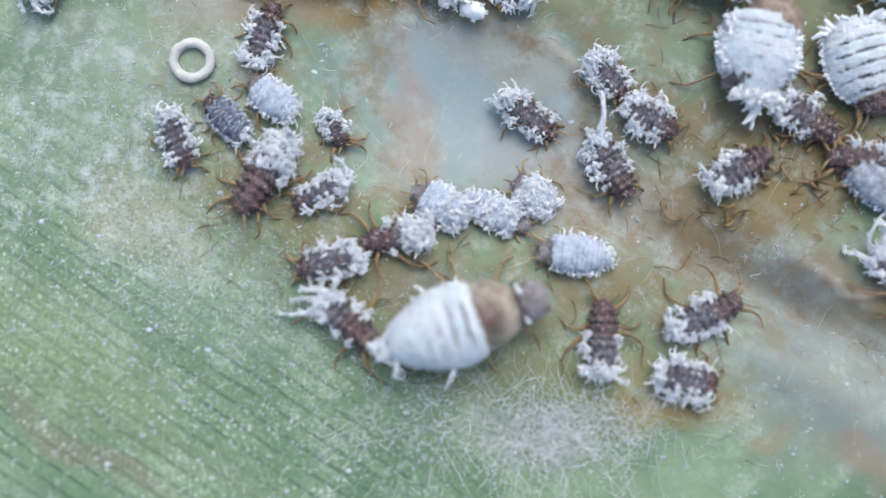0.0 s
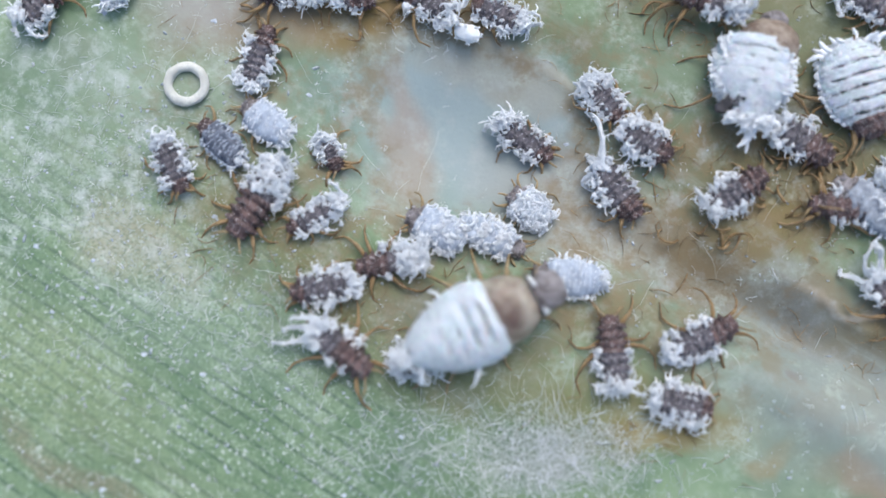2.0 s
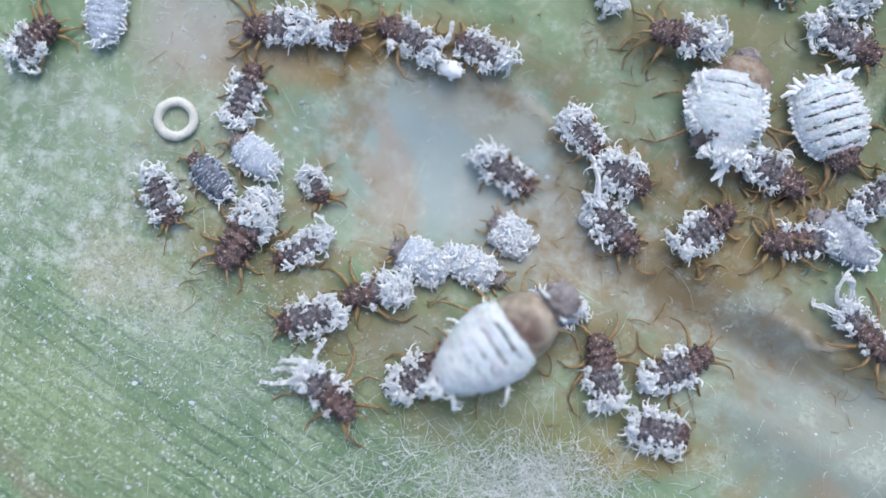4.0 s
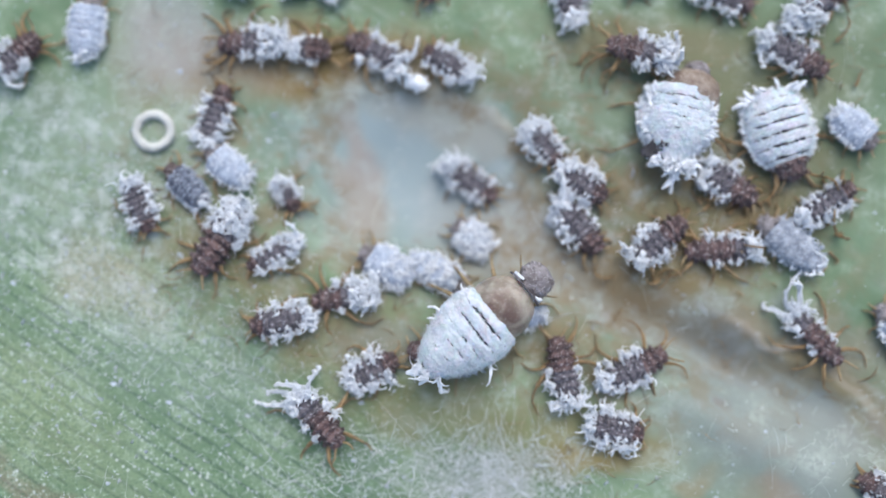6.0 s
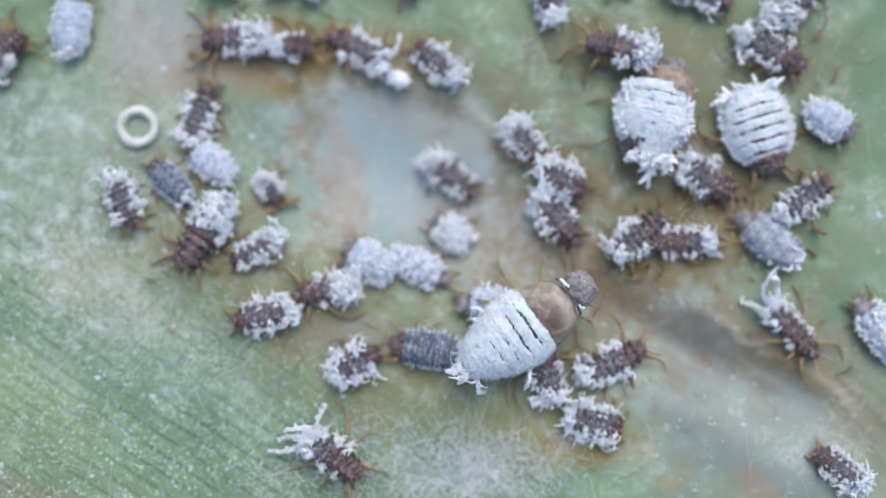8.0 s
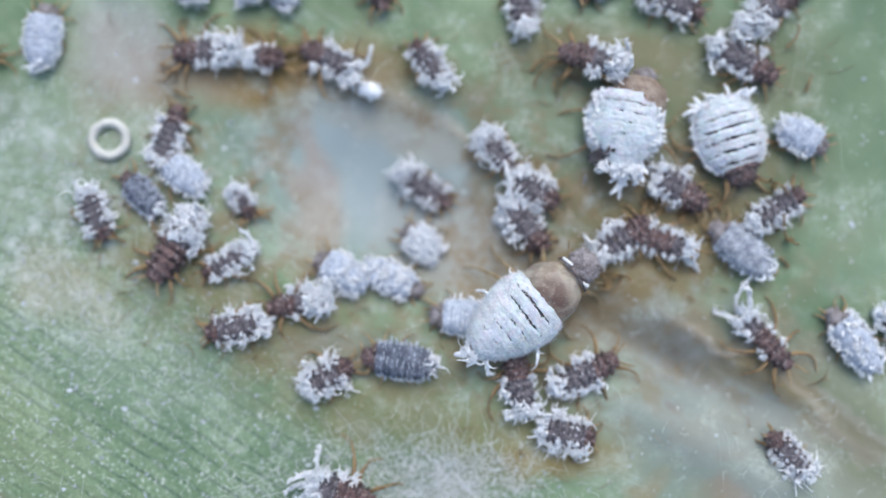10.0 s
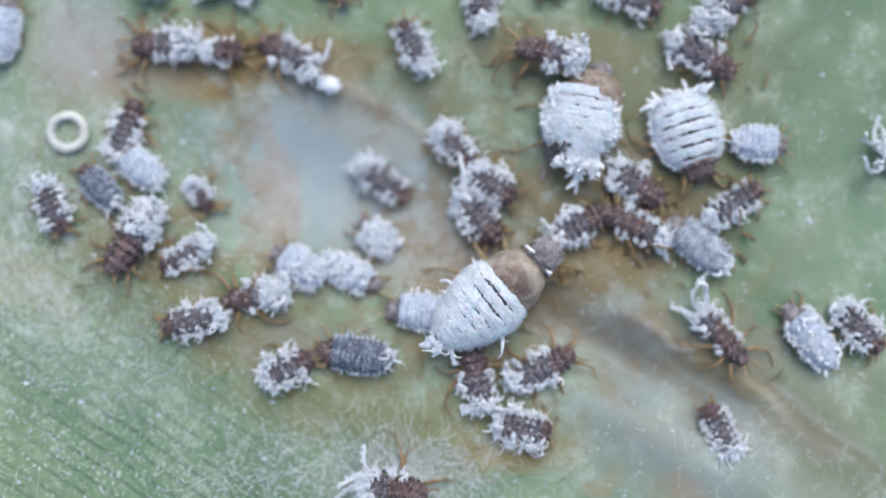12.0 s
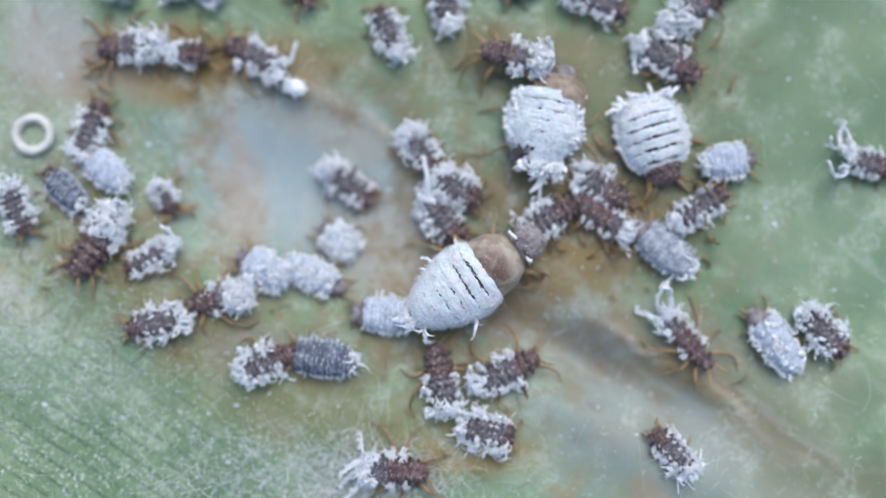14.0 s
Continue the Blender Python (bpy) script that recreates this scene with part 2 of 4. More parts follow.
    stain_or_shade(2.1, -1.0, 0.8, 0.35, -20, 0.55, (0.20, 0.155, 0.07))
    stain_or_shade(0.2, -0.9, 0.9, 0.25, -10, 0.5, (0.27, 0.28, 0.26))
    stain_or_shade(3.0, -0.3, 0.8, 0.3, -20, 0.5, (0.24, 0.19, 0.09))
    stain_or_shade(6.3, 3.0, 2.2, 1.6, 0, 0.55, (0.115, 0.185, 0.110))
    # green-brown dirt between the large aphids, with their shade put into the colour
    stain_or_shade(3.6, 2.4, 2.0, 0.9, -10, 0.6, (0.135, 0.170, 0.095))
    stain_or_shade(4.7, 1.3, 1.3, 0.6, 0, 0.5, (0.16, 0.13, 0.065))
    stain_or_shade(2.7, 1.9, 0.9, 1.0, 0, 0.4, (0.17, 0.24, 0.17))
    stain_or_shade(4.7, 2.7, 1.5, 0.6, 0, 0.4, (0.19, 0.16, 0.08))
    stain_or_shade(3.1, 3.0, 0.9, 0.45, 0, 0.5, (0.22, 0.17, 0.08))
    colour = layers[-1]
    crowd = blot(1.2, 0.7, 4.6, 2.3, -12, 0.5)
    smear = times(n, ramp(n, grain(n, at, 1.9, 6, 0.68), 0.42, 0.62), crowd)
    bare_film = ramp(n, blot(0.3, 1.35, 1.25, 0.85, -20, 0.4), 1.0, 0.2)
    smear = times(n, smear, bare_film)
    colour = mix(n, times(n, smear, 0.75), colour, (0.23, 0.17, 0.09))
    film = times(n, ramp(n, node(n, "ShaderNodeTexNoise", Vector=along.outputs[0], Scale=2.7, Detail=6.0, Roughness=0.7).outputs["Fac"], 0.5, 0.7), crowd)
    colour = mix(n, times(n, film, 0.5), colour, (0.42, 0.46, 0.45))
    streaks = times(n, ramp(n, grain(n, stripe, 2.6, 5, 0.7), 0.50, 0.72), ramp(n, grain(n, at, 1.1), 0.4, 0.65))
    colour = mix(n, times(n, streaks, 0.45), colour, (0.40, 0.47, 0.42))
    dull = times(n, ramp(n, grain(n, stripe, 1.7, 5, 0.7), 0.52, 0.74), ramp(n, grain(n, at, 0.9), 0.38, 0.6))
    colour = mix(n, times(n, dull, 0.4), colour, (0.15, 0.165, 0.105))
    bloom = times(n, ramp(n, grain(n, at, 1.6, 5, 0.65), 0.48, 0.72), ramp(n, fine, 0.35, 0.62))
    colour = mix(n, times(n, bloom, 0.5), colour, (0.52, 0.60, 0.54))
    fleck = times(n, ramp(n, grain(n, at, 7.5, 6, 0.75), 0.56, 0.66), ramp(n, grain(n, at, 1.3, 3), 0.36, 0.6))
    colour = mix(n, times(n, fleck, times(n, ribbed, 0.6)), colour, (0.46, 0.57, 0.48))
    pits = ramp(n, grain(n, at, 12, 5, 0.8), 0.46, 0.36)
    colour = mix(n, times(n, pits, times(n, ribbed, 0.4)), colour, (0.07, 0.13, 0.06))
    cotton = times(n, ramp(n, grain(n, at, 3.4, 7, 0.72), 0.45, 0.68), blot(-4.2, 1.0, 1.7, 1.6, -20, 0.6))
    colour = mix(n, times(n, cotton, 0.7), colour, (0.60, 0.66, 0.64))
    cells = times(n, ramp(n, grain(n, at, 24, 3, 0.6), 0.48, 0.62), ribbed)
    colour = mix(n, times(n, cells, 0.55), colour, (0.075, 0.145, 0.078))
    sheen = times(n, ramp(n, grain(n, at, 17, 4, 0.7), 0.56, 0.68), ribbed)
    colour = mix(n, times(n, sheen, 0.6), colour, (0.46, 0.58, 0.47))
    motes = node(n, "ShaderNodeTexVoronoi", Vector=at, Scale=11.0)
    colour = mix(n, times(n, ramp(n, motes.outputs["Distance"], 0.30, 0.12), times(n, ramp(n, grain(n, at, 2.6), 0.42, 0.6), times(n, ribbed, 0.7))), colour, (0.62, 0.68, 0.64))
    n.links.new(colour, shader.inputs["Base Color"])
    shader.inputs["Roughness"].default_value = 0.6
    shader.inputs["Specular IOR Level"].default_value = 0.35
    bumped(n, shader, fine, 0.012, 0.6)
    return m


LEAF = leaf_material()


def fibre_material():
    """Fine wax thread, dull white with duller stretches."""
    m, n, shader = material("wax_fibre")
    at = millimetres(n)
    n.links.new(mix(n, ramp(n, grain(n, at, 6), 0.3, 0.6), (0.62, 0.69, 0.67), (0.82, 0.86, 0.87)), shader.inputs["Base Color"])
    shader.inputs["Roughness"].default_value = 0.9
    return m


FIBRE = fibre_material()


# ---- mesh helpers; shapes are given in mm ----
class Shape:
    def __init__(self):
        self.points, self.faces, self.count = [], [], 0

    def grid(self, rows, closed=True):
        """rows: array (n, k, 3); joined row to row."""
        n, k, _ = rows.shape
        self.points.append(rows.reshape(-1, 3))
        j = np.arange(k if closed else k - 1)
        a = (self.count + np.arange(n - 1)[:, None] * k + j).ravel()
        b = (self.count + np.arange(n - 1)[:, None] * k + (j + 1) % k).ravel()
        self.faces += np.stack([a, b, b + k, a + k], -1).tolist()
        self.count += n * k

    def cap(self, ring):
        self.points.append(np.array(ring))
        self.faces.append(tuple(range(self.count, self.count + len(ring))))
        self.count += len(ring)

    def tube(self, path, radii, sides=5, flat=1.0):
        path = np.asarray(path, float)
        way = np.gradient(path, axis=0)
        way /= np.linalg.norm(way, axis=1)[:, None] + 1e-9
        side = np.cross(way, (0.31, 0.22, 0.92))
        side /= np.linalg.norm(side, axis=1)[:, None] + 1e-9
        other = np.cross(way, side)
        a = np.arange(sides) * 2 * math.pi / sides
        rows = path[:, None] + (side[:, None] * np.cos(a)[None, :, None] + flat * other[:, None] * np.sin(a)[None, :, None]) * np.asarray(radii)[:, None, None]
        self.grid(rows)
        self.cap(rows[-1])
        self.cap(rows[0][::-1])

    def knob(self, p, r):
        """A tiny four-sided grain."""
        x, y, z = p
        self.points.append(np.array([(x - r, y, z), (x, y - r, z), (x + r, y, z), (x, y + r, z), (x, y, z + r)]))
        c = self.count
        self.faces += [(c, c + 1, c + 4), (c + 1, c + 2, c + 4), (c + 2, c + 3, c + 4), (c + 3, c, c + 4)]
        self.count += 5

    def clot(self, rng, p, size):
        """A soft uneven lump."""
        v, a = np.meshgrid(np.linspace(0.12, math.pi - 0.12, 6), np.linspace(0, 2 * math.pi, 9, endpoint=False), indexing="ij")
        r = 1 + 0.22 * np.sin(3 * a + 2 * v + rng.uniform(0, 6)) + 0.35 * (rng.random(v.shape) - 0.5)
        form = np.stack([np.sin(v) * np.cos(a), np.sin(v) * np.sin(a), np.cos(v)], -1) * (r * np.sin(v) ** 0.15)[..., None]
        self.grid(form * np.asarray(size) + np.asarray(p))

    def mesh(self, name, smooth=True):
        made = bpy.data.meshes.new(name)
        made.from_pydata((np.concatenate(self.points) * MM).tolist(), [], self.faces)
        if smooth:
            made.shade_smooth()
        return made


def part(name, shape, paint, parent, label="", at=(0, 0, 0)):
    made = shape.mesh(name)
    made.materials.append(paint)
    ob = new(name, made)
    ob.parent = parent
    ob.location = [c * MM for c in at]
    if label:
        tagged(ob, label)
    return ob


def curl(rng, start, way, length, bend, steps=7):
    """A wavering path that curls as it goes."""
    d = Vector([float(c) for c in way]).normalized()
    axis = d.cross(Vector(rng.normal(size=3).tolist())).normalized()
    p = Vector([float(c) for c in start])
    out = [tuple(p)]
    for shake in rng.normal(size=(steps - 1, 3)).tolist():
        d = (d + axis.cross(d) * (bend / steps) + Vector(shake) * 0.2).normalized()
        p = p + d * (length / (steps - 1))
        out.append(tuple(p))
    return np.array(out)


def finger(shape, rng, start, way, length, thick, bend=0.8, sides=5, steps=7, floor=0.02, flat=0.55, taper=0.75):
    """A tapering finger of wax, lumpy and curled."""
    path = curl(rng, start, way, length, bend, steps)
    path[:, 2] = np.maximum(path[:, 2], floor)
    s = np.linspace(0, 1, steps)
    radii = thick * (1 - taper * s ** 1.6) * (0.65 + 0.7 * rng.random(steps))
    shape.tube(path, radii * 1.2, sides, flat)


def tuft(shape, rng, p, out, far, count, thick=0.0105, bend=4.5):
    """Fine curled wax threads that spring from a small clot."""
    p, out = np.asarray(p, float), np.asarray(out, float)
    out = out / np.linalg.norm(out)
    for reach, size in ((0.0, 0.22), (0.28, 0.15), (0.55, 0.09)):
        shape.clot(rng, p + out * far * reach + rng.normal(size=3) * far * 0.12, np.array((1.15, 1.0, 0.8)) * (0.010 + size * far * rng.uniform(0.7, 1.2)))
    for _ in range(count):
        path = curl(rng, p + out * far * rng.uniform(0, 0.4) + rng.normal(size=3) * far * 0.16, out + rng.normal(size=3) * 0.5, far * rng.uniform(0.5, 1.25), rng.uniform(1.2, bend), 9)
        path[:, 2] = np.maximum(path[:, 2], 0.015)
        shape.tube(path, thick * rng.uniform(0.6, 1.6) * np.linspace(1, 0.5, 9) * (0.75 + 0.5 * rng.random(9)), 5, 0.75)


def skin(points, rough, amount, seed):
    """Pushes points about with noise, each by up to amount (mm)."""
    flat = points.reshape(-1, 3)
    shift = Vector((seed * 3.7, seed * 1.9, 0))
    moved = np.array([noise.noise_vector(Vector(p) * rough + shift) for p in flat])
    return (flat + moved * amount).reshape(points.shape)


def trunk_form(s, width, tall, square=4.5):
    """Half width and height of a body at s, 0 at the tail to 1 at the head."""
    w = width / 2 * (1 - np.abs(2 * s - 1) ** square * 0.8) ** 0.8
    return w, tall * (w / (width / 2)) ** 0.75


def bodywork(length, width, tall, lift, s0, s1, segments, depth, seed, rough=0.014, knobs=True, square=4.5):
    """A stretch of a segmented body from s0 to s1."""
    shape = Shape()
    s = np.linspace(s0, s1, max(8, int(46 * (s1 - s0))))
    a = np.linspace(0, 2 * math.pi, 22, endpoint=False)
    w, h = trunk_form(s, width, tall, square)
    groove = 1 - depth * (0.5 + 0.5 * np.cos(2 * math.pi * segments * s)) ** 2
    up = np.cos(a)
    ridge = 1 - 0.10 * np.exp(-(np.sin(a) / 0.13) ** 2) * (up > 0)
    rows = np.zeros((len(s), len(a), 3))
    rows[..., 0] = (s[:, None] - 0.5) * length
    rows[..., 1] = (w * groove)[:, None] * np.sign(np.sin(a)) * np.abs(np.sin(a)) ** 0.85
    rows[..., 2] = lift + (h * groove)[:, None] * np.where(up > 0, np.abs(up) ** 0.8, -0.35 * np.abs(up)) * ridge
    rows = skin(rows, 12, rough, seed)
    shape.grid(rows)
    shape.cap(rows[0][::-1])
    shape.cap(rows[-1])
    rng = np.random.default_rng(int(seed * 10))
    for _ in range(int(130 * (s1 - s0)) if knobs else 0):
        i, j = rng.integers(1, len(s) - 1), rng.choice((-4, -3, -2, -2, -1, 1, 2, 2, 3, 4))
        shape.knob(rows[i, j] - (0, 0, 0.004), rng.uniform(0.008, 0.016))
    for k in range(segments) if knobs else ():
        i = int(round(((k + 0.5) / segments - s0) / (s1 - s0) * (len(s) - 1)))
        for j in (-5, -3, -1, 1, 3, 5) if 0 < i < len(s) - 1 else ():
            shape.clot(rng, rows[i, j] - (0, 0, 0.006), np.array((0.9, 1.2, 0.9)) * rng.uniform(0.020, 0.030) * width / 0.34)
    return shape


def legs(thing, head, rng, length, width, lift, reach, paint=None, thick=0.018):
    """Three pairs of jointed legs and two feelers; returns the legs."""
    made = []
    for side in (1, -1):
        for k, (root, swing) in enumerate(((0.33, 55), (0.20, 8), (0.06, -48))):
            a = math.radians(swing + rng.uniform(-16, 16))
            far = reach * rng.uniform(0.75, 1.1) * (0.62 if k == 0 else 0.62 if k == 1 else 0.8)
            out = np.array([math.sin(a), side * math.cos(a), 0])
            along = np.array([-out[1], out[0], 0]) * rng.choice((-1, 1)) * far * rng.uniform(0.08, 0.30)
            at = np.array([root * length, side * width * 0.26, lift * 0.7])
            knee, heel, toe = out * far * 0.48 + along * 0.9 + (0, 0, 0.05), out * far * 0.82 + along * 0.7, out * far - along * 0.2
            heel[2], toe[2] = 0.04 - at[2], 0.012 - at[2]
            bends = np.array([(0, 0, 0), knee * 0.5 + along * 0.15, knee * 0.96, knee * 0.82 + heel * 0.18, knee * 0.4 + heel * 0.6 + along * 0.06, heel, toe])
            shape = Shape()
            shape.tube(bends, np.array([1.1, 1.6, 1.3, 0.95, 0.9, 0.75, 0.45]) * thick * (0.9 + 0.2 * rng.random(7)), 7)
            made.append(part("leg", shape, paint or AMBER, thing, "amber jointed leg", at))
    for side in (1, -1):
        shape = Shape()
        path = curl(rng, (0.47 * length, side * width * 0.16, lift + 0.06), (1, side * 0.8, 0.1), 0.30 * reach, 0.4, 6)
        shape.tube(path, np.linspace(0.018, 0.010, 6), 5)
        part("antenna", shape, PALE_LEG, head)
    return made


def base(name, x, y, yaw, label):
    thing = new(name)
    thing.empty_display_size = 0.0005
    thing.matrix_basis = pose(x * MM, y * MM, height(x, y) * MM, 0, 0, yaw)
    return tagged(thing, label, "aphid", "aphid colony on the leaf")


SEEDS = iter(range(1, 999))


def nymph(x, y, yaw, length, w=0.4, lift=0.11, tails=2, bare=0.4, fringe=1.0, wool=0.0, reach=1.0, strand=0.0, ball=0, long=0, label=""):
    """A small brown aphid with wax along its sides and tail."""
    seed = next(SEEDS)
    rng = np.random.default_rng(seed)
    w, length = w * 0.81, length * 0.93
    tall = w * 0.48
    words = "small brown aphid nymph with white wax tufts on the leaf"
    if strand:
        words = "small brown aphid nymph with one long white wax strand"
    elif ball:
        words = "small brown aphid nymph with white wax pellet on its tail"
    elif wool > 0.5:
        words = "brown aphid nymph with thick white wool on its tail"
    elif bare >= 0.6:
        words = "dark brown aphid nymph with mostly bare ridged back"
    elif tails >= 2:
        words = "small brown aphid nymph trailing curled white wax filaments"
    elif fringe > 1.1:
        words = "small aphid nymph ringed by thick white wax flakes"
    thing = base("aphid", x, y, yaw, label or words)
    cut = 1 - max(bare, 0.22)
    part("thorax", bodywork(length, w, tall, lift, max(cut, 0.3), 0.90, 9, 0.20, seed), BROWN, thing, "brown segmented back")
    part("abdomen", bodywork(length, w * 0.99, tall * 0.98, lift, 0.02, max(cut, 0.3) + 0.01, 9, 0.18, seed + 0.5), SLATE, thing, "dark grey-brown abdomen between wax")
    head = part("head", bodywork(length, w * 0.94, tall * 0.9, lift, 0.89, 0.995, 9, 0.05, seed + 0.2), BROWN, thing, "dark brown head")
    legs(thing, head, rng, length, w, lift, reach * 0.44 if reach <= 1 else reach * 0.66)
    for side in (1, -1):
        shape = Shape()
        top = cut + 0.10 if bare < 0.6 else 0.72
        count = max(3, int(round(7 * top)))
        for k in range(count):
            s = (k + 0.5 + rng.uniform(-0.25, 0.25)) / count * top
            hw, hh = [float(c) for c in trunk_form(np.array(s), w, tall)]
            size = (0.65 + 0.35 * fringe) * rng.uniform(0.5, 1.6)
            for turn, far, number in ((1.30, 0.115, 8), (1.05, 0.080, 5), (0.78 if bare > 0.3 else 0.55, 0.050, 4)):
                if turn < 0.9 and rng.random() < (0.5 if bare > 0.3 else 0.2):
                    continue
                p = ((s - 0.5) * length, side * hw * math.sin(turn), lift + hh * math.cos(turn) * 0.95)
                tuft(shape, rng, p, (rng.uniform(-0.9, 0.2), side * math.sin(turn), 0.35 * math.cos(turn) + 0.12), far * size, int(number * (0.5 + 0.5 * fringe)))
        for _ in range(int(8 * fringe)):
            s = rng.uniform(0.0, top)
            hw, hh = [float(c) for c in trunk_form(np.array(s), w, tall)]
            hair = curl(rng, ((s - 0.5) * length, side * hw, lift + hh * 0.35), (rng.uniform(-1.0, 0.4), side, rng.uniform(-0.1, 0.6)), rng.uniform(0.10, 0.20), 3.0, 8)
            shape.tube(hair, np.linspace(0.006, 0.003, 8), 3)
        part("wax_fringe", shape, WAX, thing, "white curled wax along the side")
    shape = Shape()
    hind = -0.5 * length
    for k in range(8 + int(17 * wool)):
        s = rng.uniform(0.0, 0.12 + 0.24 * min(wool, 1.2))
        hw, hh = [float(c) for c in trunk_form(np.array(s), w, tall)]
        turn = rng.uniform(-1.35, 1.35)
        p = ((s - 0.5) * length, hw * math.sin(turn), lift + hh * math.cos(turn))
        tuft(shape, rng, p, (rng.uniform(-1.3, 0.1), rng.uniform(-0.7, 0.7), rng.uniform(0.05, 0.6)), rng.uniform(0.10, 0.19), 9, 0.0115, 5.0)
    part("wax_tuft", shape, WAX, thing, "white woolly wax tuft on the tail")
    for k in range(tails):
        shape = Shape()
        spread = (k - (tails - 1) / 2) * 0.75
        root = np.array((hind + 0.06, spread * w * 0.38, lift + tall * 0.35))
        path = curl(rng, root, (-1, spread + rng.uniform(-0.15, 0.15), rng.uniform(0.05, 0.4)), (0.32 + 0.26 * long) * rng.uniform(0.8, 1.2), rng.uniform(0.8, 1.9) if long else rng.uniform(1.4, 3.4), 12)
        path[:, 2] = np.maximum(path[:, 2], 0.02)
        for _ in range(5):
            strand_path = path + rng.normal(size=3) * 0.012 + rng.normal(size=(12, 3)) * 0.005
            shape.tube(strand_path, 0.018 * rng.uniform(0.6, 1.3) * np.linspace(1, 0.45, 12) * (0.7 + 0.6 * rng.random(12)), 5, 0.8)
        for q in path[2::3]:
            tuft(shape, rng, q, (-0.5, rng.normal(), 0.3), 0.06, 3, 0.006)
        part("wax_tail", shape, WAX, thing, "curled white wax filament")
    if strand:
        shape = Shape()
        rng = np.random.default_rng(5)
        path = curl(rng, (hind + 0.05, 0, lift + tall * 0.6), (-0.88, 0.40, 0.35), strand, 0.25, 16)
        for _ in range(5):
            shape.tube(path + rng.normal(size=3) * 0.014 + rng.normal(size=(16, 3)) * 0.007, np.linspace(0.027, 0.011, 16) * (0.6 + 0.8 * rng.random(16)), 5, 0.8)
        for q in path[::2]:
            tuft(shape, rng, q, (-0.6, rng.normal(), 0.2), 0.07, 4, 0.006)
        part("wax_strand", shape, WAX, thing, "long upright white wax strand")
    if ball:
        shape = Shape()
        rows = np.array([[(hind - 0.22 + 0.17 * math.cos(v), 0.10 + 0.105 * math.sin(v) * math.cos(u), 0.13 + 0.10 * math.sin(v) * math.sin(u)) for u in np.linspace(0, 2 * math.pi, 18, endpoint=False)] for v in np.linspace(0.05, math.pi - 0.05, 16)])
        rows = skin(skin(rows, 9, 0.04, seed), 28, 0.012, seed)
        shape.grid(rows)
        for _ in range(12):
            tuft(shape, rng, rows[rng.integers(2, 14), rng.integers(0, 10)], (-0.6, rng.normal(), 0.3), 0.035, 4, 0.005)
        part("wax_ball", shape, WAX, thing, "bright white wax pellet on the tail")
    return thing


def powder(x, y, yaw, length, w=0.45, tone=1, wool=0, lift=0.07, label=""):
    """A broad aphid nymph covered with pale powder, in rings."""
    seed = next(SEEDS)
    rng = np.random.default_rng(seed)
    tall = w * 0.50
    words = ("white woolly", "pale blue-white powdery", "grey ribbed powdery", "dark slate-grey powdery")[tone]
    thing = base("aphid", x, y, yaw, label or words + " oval aphid nymph resting on the leaf")
    part("abdomen", bodywork(length, w, tall, lift, 0.02, 0.80, 10, 0.05, seed, 0.030, False, 2.6), POWDER[tone], thing, words + " ringed back")
    head = part("head", bodywork(length, w * 0.86, tall * 0.85, lift, 0.79, 0.995, 8, 0.10, seed + 0.3, square=2.6), DUSTY if tone != 3 else BROWN, thing, "dusty brown head")
    legs(thing, head, rng, length, w * 0.9, lift, 0.42, PALE_LEG, 0.015)
    for side in (1, -1):
        shape = Shape()
        for s in np.linspace(0.05, 0.78, 12):
            hw, hh = [float(c) for c in trunk_form(np.array(s), w, tall, 2.6)]
            for turn in (1.35, 1.15, 0.92, 0.70, 0.48, 0.26, 0.08):
                p = np.array(((s - 0.5) * length + rng.normal() * 0.010, side * hw * math.sin(turn + rng.normal() * 0.05), lift + hh * math.cos(turn) ** 0.8 * 0.97))
                if turn > 1.0:
                    finger(shape, rng, p, (-0.5, side * 0.9, 0.35), rng.uniform(0.04, 0.10), rng.uniform(0.010, 0.020), 1.5, 5, 6)
                elif rng.random() < 0.8:
                    shape.clot(rng, p, np.array((0.7, 1.5, 0.7)) * rng.uniform(0.007, 0.016))
        part("wax_fringe", shape, WAX if tone < 2 else POWDER[1], thing, "row of small white wax knobs")
    shape = Shape()
    for k in range(10 + 30 * wool):
        s = rng.uniform(0.0, 0.12 if not wool else 0.82)
        hw, hh = trunk_form(np.array(s), w, tall, 2.6)
        turn = rng.uniform(-1.3, 1.3)
        p = np.array(((s - 0.5) * length, float(hw) * math.sin(turn), lift + float(hh) * math.cos(turn) * 0.95))
        if k % 3:
            tuft(shape, rng, p, (rng.uniform(-1.1, 0.3), math.sin(turn) + rng.normal() * 0.4, 0.3), rng.uniform(0.06, 0.12), 4, 0.009, 5.0)
        else:
            finger(shape, rng, p, (rng.uniform(-1.1, 0.1), rng.uniform(-0.6, 0.6), rng.uniform(0.0, 0.5)), rng.uniform(0.09, 0.26), rng.uniform(0.012, 0.020), rng.uniform(2.0, 6.0), 6, 12)
    part("wax_tuft", shape, WAX, thing, "short white wax tuft")
    return thing


